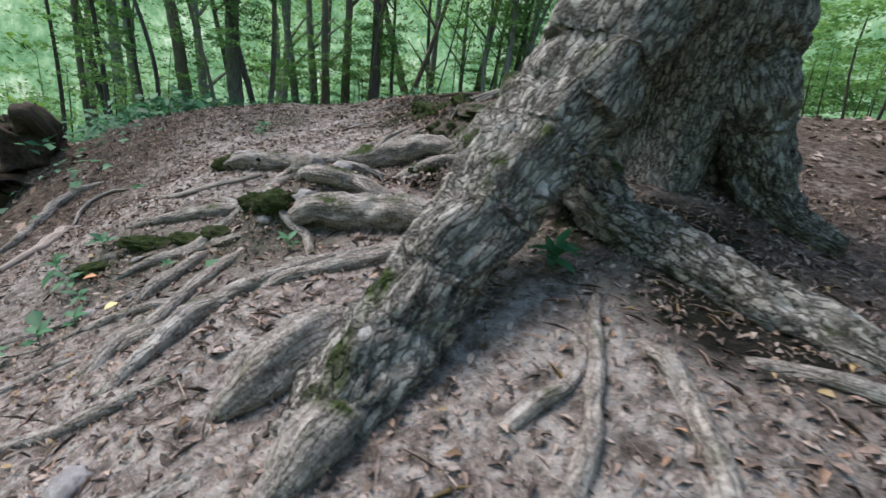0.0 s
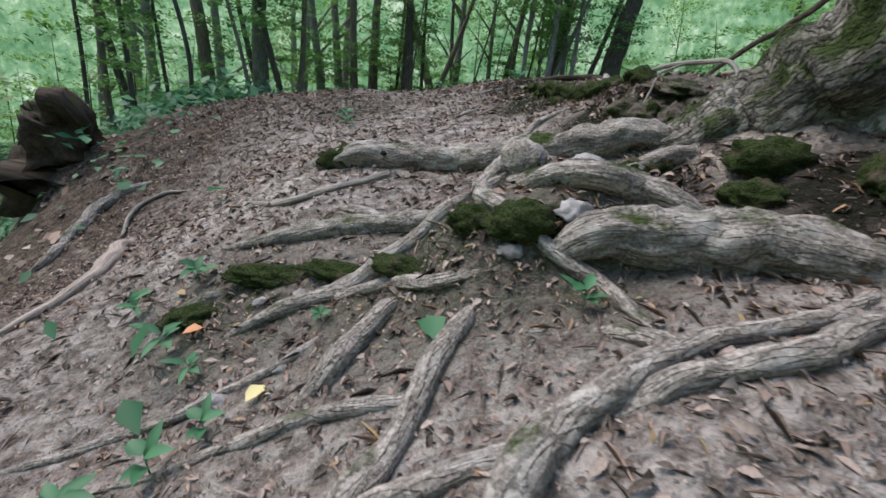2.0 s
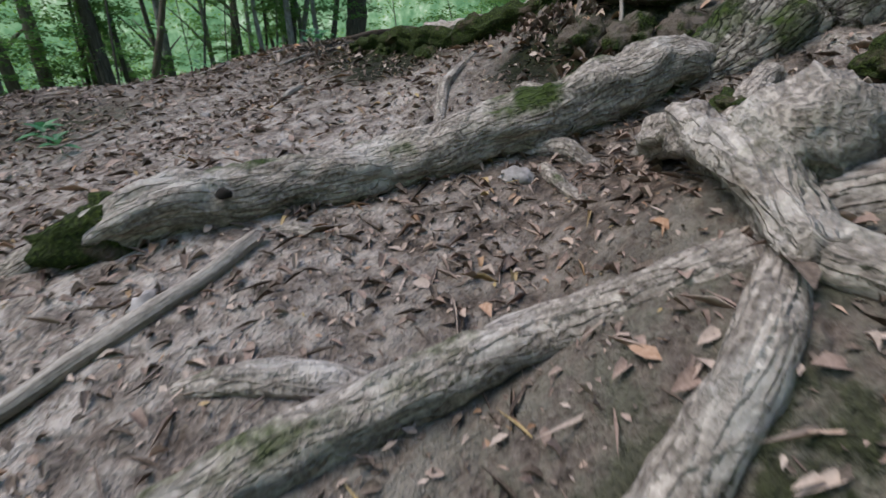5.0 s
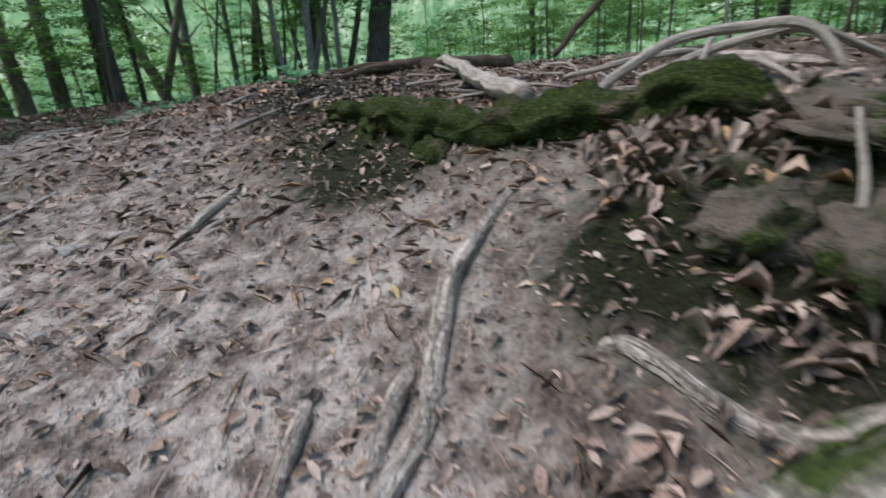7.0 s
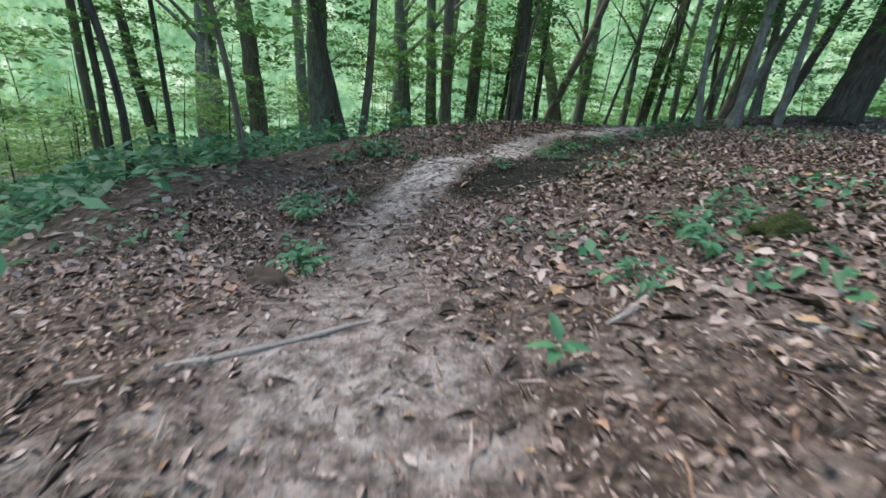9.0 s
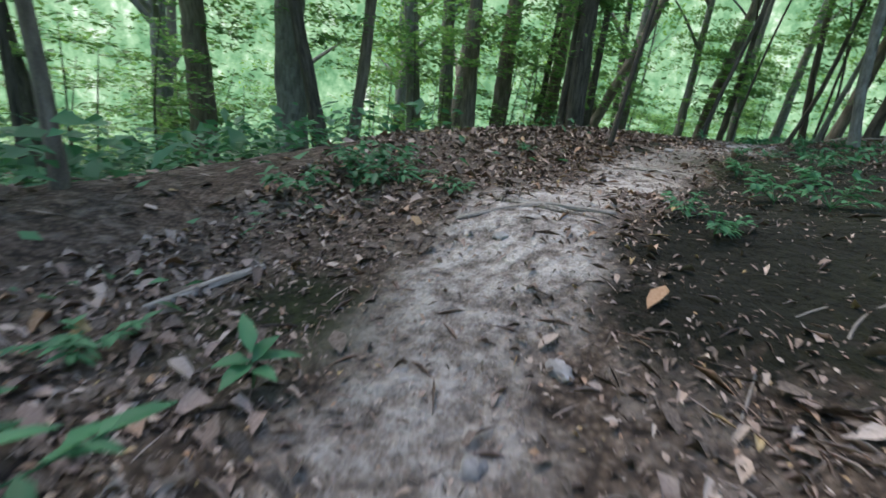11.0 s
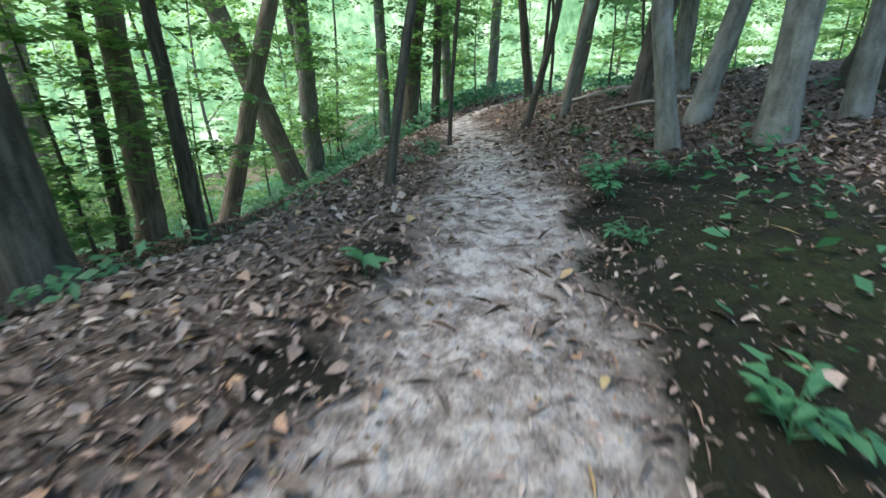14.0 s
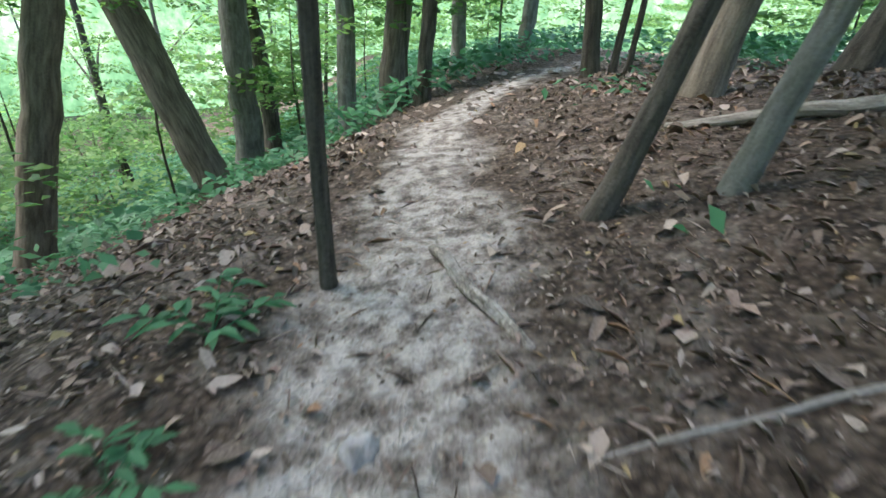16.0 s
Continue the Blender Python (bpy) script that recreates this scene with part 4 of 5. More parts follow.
for k, rt in enumerate(ROOTS):
    sink = 0.22 if k in (0, 1, 2, 3) else 0.4
    p = [(x - OT[0], y - OT[1], z - OT[2], r) for x, y, z, r in on_ground(rt, sink, 1.1)]
    big = max(r for _, _, r in rt)
    part("root", tube("root", p, ROOT, 32 if big > 0.1 else 18 if big > 0.06 else 10, 0.03, 0.2, 11.0, seed=k * 0.9, wiggle=0.25 if big > 0.07 else 0.6, ridges=0.1 * big if big > 0.06 else 0.0), old)
RIDGE = [(-1.42, 3.40, 0.36, 0.035), (-1.26, 3.62, 0.42, 0.055), (-1.08, 3.86, 0.41, 0.06), (-0.88, 4.06, 0.32, 0.058), (-0.70, 4.22, 0.20, 0.05), (-0.52, 4.36, 0.08, 0.04)]
part("root", tube("root", [(x - OT[0], y - OT[1], z - OT[2], r) for x, y, z, r in RIDGE], ROOT, 22, 0.03, 0.35, 12.0, lobes=0.08, seed=3.3, ridges=0.015), old, "gnarled pale root with flaking bark")
part("knot", lump("knot", ROOT, 0.13, 0.12, 0.13, 4.2, 0.4, 3, 3.0), old, "gnarled knot where roots meet", at=pose(-1.18 - OT[0], 3.58 - OT[1], float(ground(-1.18, 3.58)) + 0.05 - OT[2]))
# the knot hole is a small lump whose shade is its colour
part("knot_hole_shade", lump("knot_hole_shade", HOLLOW_SHADE, 0.03, 0.03, 0.025, 2.0, 0.2, 2), old, "round near-black lump, painted shade of a knot hole", at=pose(-2.14 - OT[0], 4.81 - OT[1], float(ground(-2.14, 4.81)) + 0.13 - OT[2]))


# ---- things on the ground ----
def lay(name, pts, mat, label, category, group="", sides=9, sink=0.2, step=0.06):
    """A fallen stick or log, lying on the ground along rows of x, y, radius."""
    q = on_ground(pts, sink)
    o = q[len(q) // 2]
    ob = new(name, tube(name, [(x - o[0], y - o[1], z - o[2], r) for x, y, z, r in q], mat, sides, step, 0.12, 8.0, seed=o[0]))
    ob.location = o[:3]
    return tagged(ob, label, category, group)


def raised(name, pts, mat, label, category, group=""):
    """A branch held clear of the ground, along rows of x, y, z, radius."""
    o = pts[0]
    ob = new(name, tube(name, [(x - o[0], y - o[1], z - o[2], r) for x, y, z, r in pts], mat, 8, 0.05, 0.1, 8.0, seed=o[0]))
    ob.location = o[:3]
    return tagged(ob, label, category, group)


FB = "fallen branches"
lay("fallen_branch", [(-3.3, 4.62, 0.012), (-2.9, 4.33, 0.024), (-2.55, 4.40, 0.03), (-2.3, 4.52, 0.031), (-2.07, 4.68, 0.028)], STICK, "dry grey branch on the slope below the roots", "branch", FB)
lay("split_log", [(-4.75, 5.1, 0.03), (-4.5, 4.6, 0.065), (-4.3, 4.15, 0.07), (-4.25, 3.8, 0.05), (-4.4, 3.3, 0.025)], PALEWOOD, "split piece of bare pinkish wood", "log")
lay("fallen_branch", [(-5.2, 5.46, 0.02), (-5.38, 6.0, 0.024), (-5.14, 6.25, 0.022), (-4.79, 6.17, 0.012)], STICK, "thin pale forked branch on the slope", "branch", FB, sink=-0.8)
lay("fallen_log", [(0.72, 8.95, 0.025), (0.62, 8.52, 0.045), (0.35, 7.6, 0.055), (0.02, 6.5, 0.06)], STICK, "pale grey weathered log on the slope", "log", sink=-1.4)
lay("fallen_branch", [(-0.3, 9.2, 0.03), (0.2, 9.0, 0.045), (0.62, 8.6, 0.06)], ROTTEN, "dark decayed branch on the slope", "branch", FB)
for pts, lab in (
    ([(-0.01, 6.05, 0.58, 0.018), (0.26, 6.11, 0.71, 0.022), (0.54, 6.15, 0.81, 0.024), (0.79, 6.04, 0.87, 0.025), (0.95, 5.84, 0.89, 0.024), (0.98, 5.6, 0.70, 0.018)], "grey bowed dead branch on the bank"),
    ([(0.30, 5.78, 0.55, 0.014), (0.53, 5.70, 0.72, 0.018), (0.75, 5.58, 0.77, 0.018), (0.83, 5.26, 0.79, 0.016), (0.88, 4.95, 0.72, 0.012)], "long thin dead branch on the bank"),
    ([(0.22, 5.5, 0.50, 0.010), (0.22, 5.70, 0.66, 0.013), (0.29, 5.81, 0.74, 0.013), (0.56, 5.99, 0.83, 0.012)], "short forked dead branch on the bank"),
    ([(-0.10, 5.01, 0.48, 0.012), (-0.04, 5.07, 0.63, 0.011), (0.04, 5.19, 0.78, 0.007)], "upright broken stick in the bank"),
    ([(0.29, 5.95, 0.60, 0.010), (0.38, 5.55, 0.62, 0.012), (0.39, 5.14, 0.58, 0.012), (0.26, 4.95, 0.56, 0.010)], "thin crooked twig on the bank"),
    ([(0.9, 6.6, 0.55, 0.02), (1.3, 6.3, 0.80, 0.026), (1.7, 6.2, 0.85, 0.026), (2.2, 5.9, 0.70, 0.02)], "grey dead branch in a brush heap"),
    ([(1.1, 5.4, 0.62, 0.03), (1.5, 6.0, 0.70, 0.036), (2.0, 6.9, 0.62, 0.03), (2.5, 7.6, 0.5, 0.02)], "grey dead branch in a brush heap"),
    ([(0.6, 6.9, 0.50, 0.016), (1.2, 6.7, 0.66, 0.022), (1.9, 6.75, 0.62, 0.02)], "grey dead branch in a brush heap"),
    ([(2.11, 8.88, 0.30, 0.03), (2.74, 9.02, 0.86, 0.04), (3.34, 9.16, 1.25, 0.045), (4.2, 9.3, 2.0, 0.05)], "dark leaning dead pole on the ridge"),
):
    raised("fallen_branch", pts, STICK if "dark" not in lab else ROTTEN, lab, "branch", FB)
for pts, mat, lab in (
    ([(-1.72, 9.5, 0.012), (-1.63, 9.59, 0.018), (-1.45, 9.98, 0.024)], STICK, "crooked grey stick on the ground"), ([(-1.3, 9.97, 0.022), (-1.01, 9.48, 0.02)], STICK, "crooked grey stick on the ground"),
    ([(-1.43, 8.39, 0.012), (-1.27, 8.42, 0.014), (-1.03, 8.55, 0.010)], STICK, "thin grey stick in the leaf litter"), ([(-1.98, 8.43, 0.010), (-1.74, 8.45, 0.015), (-1.55, 8.67, 0.010)], STICK, "thin grey stick in the leaf litter"),
    ([(-0.32, 8.64, 0.03), (0.2, 8.71, 0.05), (1.07, 8.91, 0.09), (1.6, 9.0, 0.09)], ROTTEN, "dark rotten log on the ridge"), ([(-1.3, 6.95, 0.018), (-1.36, 6.88, 0.026), (-1.45, 6.77, 0.028), (-1.53, 6.62, 0.02)], STICK, "stub of a grey branch"),
    ([(-0.58, 8.10, 0.016), (-1.07, 7.97, 0.015), (-1.38, 7.84, 0.009)], STICK, "thin pinkish stick on the leaves"),
    ([(-2.9, 7.0, 0.01), (-2.55, 7.35, 0.016), (-2.25, 7.75, 0.014)], STICK, "thin grey stick in the leaf litter"), ([(-3.6, 8.6, 0.012), (-3.1, 8.9, 0.018), (-2.75, 9.4, 0.012)], STICK, "thin grey stick in the leaf litter"),
    ([(-4.18, 12.32, 0.014), (-3.92, 12.3, 0.02), (-3.77, 12.24, 0.022), (-3.58, 12.26, 0.018), (-3.33, 12.27, 0.015), (-3.1, 12.24, 0.008)], STICK, "pale crooked stick across the trail"),
    ([(-4.5, 12.2, 0.012), (-4.43, 12.18, 0.028), (-4.21, 12.13, 0.03), (-3.95, 12.15, 0.018)], ROOT, "bare root across the trail"),
    ([(-4.41, 14.52, 0.016), (-3.97, 14.73, 0.024), (-3.50, 14.78, 0.018)], STICK, "long stick across the trail"), ([(-5.50, 13.3, 0.02), (-5.44, 13.5, 0.03), (-5.36, 13.94, 0.022)], STICK, "mossy stick beside the trail"),
    ([(-3.85, 15.3, 0.008), (-3.55, 15.33, 0.012), (-3.35, 15.41, 0.013), (-3.15, 15.3, 0.008)], STICK, "thin stick across the trail"),
    ([(-3.28, 17.11, 0.014), (-2.9, 16.98, 0.025), (-2.66, 16.86, 0.018)], ROOT, "bare root across the trail"), ([(-4.25, 14.85, 0.015), (-4.09, 14.78, 0.022), (-3.87, 14.7, 0.022), (-3.62, 14.65, 0.012)], ROOT, "bare root across the trail"),
    ([(-0.30, 21.58, 0.006), (-0.37, 21.40, 0.009), (-0.41, 21.33, 0.009), (-0.39, 21.2, 0.009), (-0.40, 21.0, 0.006)], STICK, "pale vine trailing over the soil"),
    ([(0.42, 24.80, 0.006), (0.80, 24.80, 0.009), (1.13, 24.79, 0.011), (1.44, 24.76, 0.011), (1.83, 24.67, 0.010), (2.2, 24.53, 0.008)], STICK, "long pale stick at the edge of the trail"),
    ([(0.05, 23.76, 0.010), (0.1, 23.78, 0.014), (0.31, 23.89, 0.015), (0.58, 23.98, 0.010)], STICK, "thin stick across the trail"), ([(0.18, 24.12, 0.010), (0.28, 24.2, 0.018), (0.45, 24.32, 0.018), (0.66, 24.41, 0.010)], ROOT, "bare root across the trail"),
    ([(0.52, 26.05, 0.02), (0.55, 25.95, 0.03), (0.61, 25.66, 0.034), (0.68, 25.43, 0.03), (0.72, 25.25, 0.015)], ROOT, "bare root at the edge of the trail"),
    ([(-2.6, 16.1, 0.005), (-2.45, 16.5, 0.007), (-2.5, 16.9, 0.005)], STICK, "pale stick in the bank"), ([(-3.2, 13.2, 0.004), (-2.9, 13.8, 0.005), (-2.4, 14.1, 0.004)], STICK, "thin pale stick on the bank"),
    ([(-2.0, 14.2, 0.004), (-2.6, 13.9, 0.005), (-2.9, 13.4, 0.004)], STICK, "thin pale stick on the bank"),
    ([(2.0, 24.9, 0.02), (2.6, 24.6, 0.03), (3.4, 24.2, 0.02)], STICK, "grey stick in the leaves"), ([(2.3, 27.0, 0.03), (3.1, 26.4, 0.05), (4.0, 26.0, 0.04)], STICK, "grey log in the leaves"),
):
    lay("fallen_branch" if "root" not in lab else "bare_root", pts, mat, lab, "branch" if "root" not in lab else "root", FB)


def mound(name, x, y, rx, ry, rz, mat, label, category, seed, turn=0, sink=0.25, group=""):
    ob = new(name, lump(name, mat, rx, ry, rz, seed, 0.32 if mat is MOSS else 0.4, 4 if max(rx, ry) > 0.12 else 3))
    ob.matrix_world = pose(x, y, float(ground(x, y)) - rz * sink, 0, 0, turn)
    return tagged(ob, label, category, group)


# mossy decayed log, and the bare earth bank with moss above the roots
MOSSY_LOG = [(-0.66, 7.55, 0.03), (-0.58, 7.30, 0.07), (-0.47, 6.95, 0.085), (-0.36, 6.62, 0.10), (-0.24, 6.38, 0.07), (-0.12, 6.12, 0.10), (0.0, 5.85, 0.085), (0.08, 5.60, 0.08), (0.12, 5.40, 0.03)]
o = on_ground(MOSSY_LOG, 0.3)
log = new("mossy_log", tube("mossy_log", [(x + 0.36, y - 6.62, z - o[3][2], r) for x, y, z, r in o], MOSS, 26, 0.03, 0.5, 9.0, lobes=0.05, seed=5.1, wiggle=0.7, ridges=0.05))
log.location = (-0.36, 6.62, o[3][2])
tagged(log, "long rotten log covered in dark green moss", "log")
for k, (x, y, rx, ry, rz, turn) in enumerate(((-0.55, 7.05, 0.16, 0.1, 0.08, 70), (-0.44, 6.5, 0.15, 0.1, 0.09, 75), (0.06, 5.72, 0.12, 0.08, 0.06, 60))):
    mound("moss_cushion", x, y, rx, ry, rz, MOSS, "dark green moss beside a rotten log", "moss", 1.3 * k, turn, 0.3, group="moss cushions")
for k, (x, y, rx, ry, rz) in enumerate(((-0.12, 5.2, 0.18, 0.13, 0.13), (0.0, 5.0, 0.2, 0.15, 0.14), (0.14, 4.82, 0.2, 0.15, 0.14), (0.24, 5.2, 0.26, 0.22, 0.08))):
    mound("earth_clod", x, y, rx, ry, rz, EARTHY, "grey earth clod with moss on its top", "earth", 2.1 * k + 1, 30 * k, 0.45, group="earth clods")
for k, (x, y, rx, ry, rz, turn) in enumerate(((-1.72, 3.10, 0.20, 0.10, 0.07, -20), (-2.1, 3.35, 0.26, 0.09, 0.07, -10), (-2.55, 3.42, 0.30, 0.10, 0.07, 5), (-2.95, 3.2, 0.2, 0.1, 0.06, 30), (-1.2, 2.98, 0.17, 0.13, 0.10, 10), (-1.42, 3.1, 0.13, 0.10, 0.09, 0), (-0.2, 4.2, 0.2, 0.14, 0.08, 20), (0.35, 3.9, 0.26, 0.18, 0.16, 10), (0.7, 3.45, 0.22, 0.16, 0.16, 50), (0.15, 3.6, 0.2, 0.15, 0.1, 0), (-2.45, 4.98, 0.28, 0.13, 0.16, 10))):
    mound("moss_cushion", x, y, rx, ry, rz, MOSS, "soft green moss cushion on the bank", "moss", 0.7 * k + 3, turn, 0.15, "moss cushions")
for k, (x, y, s) in enumerate(((-3.75, 9.9, 0.26), (0.55, 10.2, 0.35), (0.2, 10.1, 0.25), (-0.6, 11.0, 0.3), (1.4, 10.9, 0.45), (2.4, 11.6, 0.5), (0.9, 12.4, 0.3))):
    mound("mossy_log_piece", x, y, s, s * 0.5, s * 0.5, MOSS if k else ROTTEN, "short dark mossy log on the ridge", "log", 5 + k, -30 + 25 * k, group="ridge logs")
for k, (x, y, s) in enumerate(((-1.26, 2.86, 0.06), (-1.0, 3.0, 0.09), (-2.42, 4.5, 0.06), (-1.1, 4.48, 0.07), (-0.85, 3.45, 0.09), (-2.55, 3.2, 0.05), (-2.35, 3.25, 0.045), (-1.25, 0.95, 0.09), (-1.75, 0.9, 0.06), (-2.5, 2.55, 0.06), (-2.25, 2.7, 0.05), (-3.9, 12.9, 0.05), (-3.7, 13.4, 0.06), (-4.1, 14.3, 0.05), (-2.7, 18.2, 0.06), (0.15, 25.0, 0.06), (-2.05, 6.9, 0.05), (-2.0, 6.2, 0.04))):
    mound("stone", x, y, s, s * 0.75, s * 0.6, STONE, "rounded pale grey stone in the soil", "stone", k * 1.9, 40 * k, 0.1, "stones")
# uprooted stump
SZ = float(ground(-7.6, 7.7))
stump = new("rotten_stump", tube("rotten_stump", [(0, 0, -0.5, 0.95), (0, 0, 0.05, 0.78), (0.03, 0, 0.35, 0.56), (0.06, 0.02, 0.75, 0.5), (0.05, 0.05, 1.0, 0.36)], ROTTEN, 26, 0.08, 0.5, 7.0, lobes=0.12, seed=2.2))
stump.location = (-7.6, 7.7, SZ)
stump.scale = (0.8, 0.8, 0.82)
tagged(stump, "dark rotten stump with torn roots and moss", "stump")


# green plants
def frond(n, length, wide, seed, mat, name):
    """A low plant: pointed leaves that arch out from one foot."""
    g = np.random.default_rng(seed)
    verts, faces = [], []
    for k in range(n):
        v, f = leaf_blade(length * g.uniform(0.6, 1.1), wide * g.uniform(0.8, 1.2), 0.35, 0.25)
        a, up = 2 * math.pi * k / n + g.uniform(-0.4, 0.4), g.uniform(0.1, 0.9)
        v = v @ np.array([[math.cos(up), 0, math.sin(up)], [0, 1, 0], [-math.sin(up), 0, math.cos(up)]])
        v = v @ np.array([[math.cos(a), math.sin(a), 0], [-math.sin(a), math.cos(a), 0], [0, 0, 1]])
        v[:, 2] += g.uniform(0.02, 0.09)
        faces += [tuple(i + len(verts) for i in q) for q in f]
        verts += list(v)
    return mesh_of(name, verts, faces, mat)


def shrub(seed, stems=8):
    """A low leafy plant: thin arching stems with leaflets on both sides."""
    g = np.random.default_rng(seed)
    verts, faces = [], []
    for k in range(stems):
        a, up, reach = g.uniform(0, 2 * math.pi), g.uniform(0.5, 1.3), g.uniform(0.16, 0.34)
        for s in (0.35, 0.5, 0.65, 0.8, 0.92, 1.0):
            q = np.array([math.cos(a) * math.cos(up), math.sin(a) * math.cos(up), math.sin(up) * (1 - 0.35 * s)]) * s * reach
            v, f = leaf_blade(g.uniform(0.06, 0.12), g.uniform(0.026, 0.045), 0.3, 0.2)
            b = a + g.choice((-1.0, 1.0)) * g.uniform(0.3, 1.3)
            tip = g.uniform(-0.3, 0.4)
            v = v @ np.array([[math.cos(tip), 0, math.sin(tip)], [0, 1, 0], [-math.sin(tip), 0, math.cos(tip)]])
            v = v @ np.array([[math.cos(b), math.sin(b), 0], [-math.sin(b), math.cos(b), 0], [0, 0, 1]]) + q
            faces += [tuple(i + len(verts) for i in w) for w in f]
            verts += list(v)
        n0, e = len(verts), np.array([math.cos(a) * math.cos(up), math.sin(a) * math.cos(up), math.sin(up) * 0.65]) * reach
        side = np.array([-math.sin(a), math.cos(a), 0]) * 0.003
        verts += [side, -side, e - side, e + side, (0, 0, 0.006), e + (0, 0, 0.004)]
        faces += [(n0, n0 + 1, n0 + 2, n0 + 3), (n0 + 1, n0 + 4, n0 + 5, n0 + 2), (n0 + 4, n0, n0 + 3, n0 + 5)]
    return mesh_of("leaves", verts, faces, LEAF_LOW)


BUSHY = [shrub(40 + s) for s in range(5)]
PLANTS = [frond(5 + s % 3, 0.13, 0.05, s, LEAF_LOW, "leaves") for s in range(6)]
STALK = tube("stalk", [(0, 0, -0.03, 0.004), (0.005, 0, 0.03, 0.003), (0.0, 0.005, 0.06, 0.002)], LEAF_LOW, 5, 0.03)


def seedling(x, y, s=1.0, lab="small green seedling in the leaf litter"):
    o = base("seedling", x, y, float(ground(x, y)), lab, "plant", "seedlings")
    big = s > 1.3
    o.scale = (s * 0.47,) * 3 if big else (s, s, s)
    part("stalk", STALK, o)
    part("leaves", BUSHY[int(rng.integers(0, 5))] if big else PLANTS[int(rng.integers(0, 6))], o, at=pose(0, 0, 0.02, 0, 0, rng.uniform(0, 360)))


for x, y, s in ((-1.0, 2.6, 0.9), (-2.75, 2.75, 0.9), (-3.0, 2.95, 1.2), (-2.45, 2.35, 1.0), (-2.6, 2.2, 1.2), (-2.85, 2.05, 1.2), (-3.1, 3.5, 1.2), (-3.4, 3.3, 1.0), (-2.15, 2.98, 0.6), (0.62, 2.15, 1.3), (0.66, 2.2, 1.0), (-0.72, 8.75, 1.3), (-0.75, 8.35, 1.25), (-3.05, 7.2, 1.2), (-2.9, 6.7, 1.0), (-1.9, 9.2, 1.0), (-1.6, 9.9, 1.6), (-1.1, 10.6, 2.0), (-0.9, 11.2, 2.2), (-1.2, 11.0, 1.8), (-4.9, 12.3, 3.0), (-4.75, 12.0, 2.6), (-5.3, 12.9, 1.6), (-4.7, 13.0, 1.2), (-5.1, 15.25, 2.6), (-5.45, 15.2, 3.0), (-5.35, 15.55, 2.8), (-5.7, 15.6, 3.0), (-5.9, 15.1, 3.0), (-4.6, 14.97, 1.5), (-3.1, 14.85, 1.6), (-3.0, 14.6, 1.5), (-2.4, 15.6, 2.4), (-2.2, 15.3, 2.4), (-2.3, 16.85, 2.0), (-1.5, 17.2, 2.2), (-1.9, 16.3, 1.8), (-4.3, 17.0, 1.4), (0.1, 21.9, 2.2), (0.35, 22.3, 2.4), (0.7, 22.0, 2.0), (-0.2, 21.2, 1.4), (-1.7, 21.2, 1.2), (-0.35, 25.55, 2.0), (-0.45, 25.0, 1.6), (1.1, 24.1, 1.6), (2.6, 25.6, 2.0), (-0.75, 24.7, 1.4), (1.3, 23.1, 1.8), (-2.0, 18.0, 1.6), (-1.2, 19.4, 2.0), (-0.6, 19.9, 2.0), (-8.0, 7.2, 2.2), (-3.9, 10.4, 2.4), (-4.3, 10.9, 2.4)):
    seedling(x, y, s)
for x, y, s, mt, lab in ((-2.28, 2.57, 0.11, YELLOW, "fallen yellow leaf"), (-2.84, 3.07, 0.11, ORANGE, "fallen orange leaf"), (-1.0, 8.5, 0.07, ORANGE, "fallen orange leaf"), (-1.58, 2.72, 0.16, LEAF_LOW, "fallen green oak leaf"), (-2.06, 16.95, 0.2, LEAF_LOW, "large pale green leaf"), (-3.85, 16.9, 0.12, LEAF_LOW, "large pale green leaf"), (0.62, 24.55, 0.055, ORANGE, "fallen orange leaf")):
    v, f = leaf_blade(s, s * 0.75, 0.15, 0.2)
    ob = new("leaf", mesh_of("leaf", v, f, mt))
    ob.matrix_world = pose(x, y, float(ground(x, y)) + 0.025, 8, -6, 50 * x)
    tagged(ob, lab + " on the ground", "leaf", "bright leaves")

# ---- stuff that nobody could count ----
def scatter(n, x0, x1, y0, y1, keep):
    x, y = rng.uniform(x0, x1, n), rng.uniform(y0, y1, n)
    ok = rng.uniform(0, 1, n) < keep(x, y)
    return x[ok], y[ok]


def off_trail(x, y, low=0.25):
    """How thick the dead leaves lie."""
    bare = np.clip((8.8 - y) / 1.5, 0, 1)
    below = np.exp(-((x + 0.9) ** 2 + (y - 4.15) ** 2) / 0.6)
    return ((1 - bare) * on_ridge(x, y, low) + bare * np.clip(0.6 + 0.3 * wave(x, y, 1.9, 1.0) + 0.6 * below, 0.15, 1)) * (1 - 0.88 * humus_at(x, y) * (y > 10)) * np.interp(y, (5, 8, 19, 22), (0.8, 1, 1, 0.6))


def on_ridge(x, y, low):
    return np.clip(low + (np.abs(trail_off(x, y)) - 0.25) * np.interp(y, (4, 10), (0.7, 1.3)), low * np.interp(y, (8, 12, 14.5), (1, 0.9, 0.35)), 1) * (0.55 + 0.45 * np.clip(wave(x, y, 1.4, 2.0) + 0.5, 0, 1))


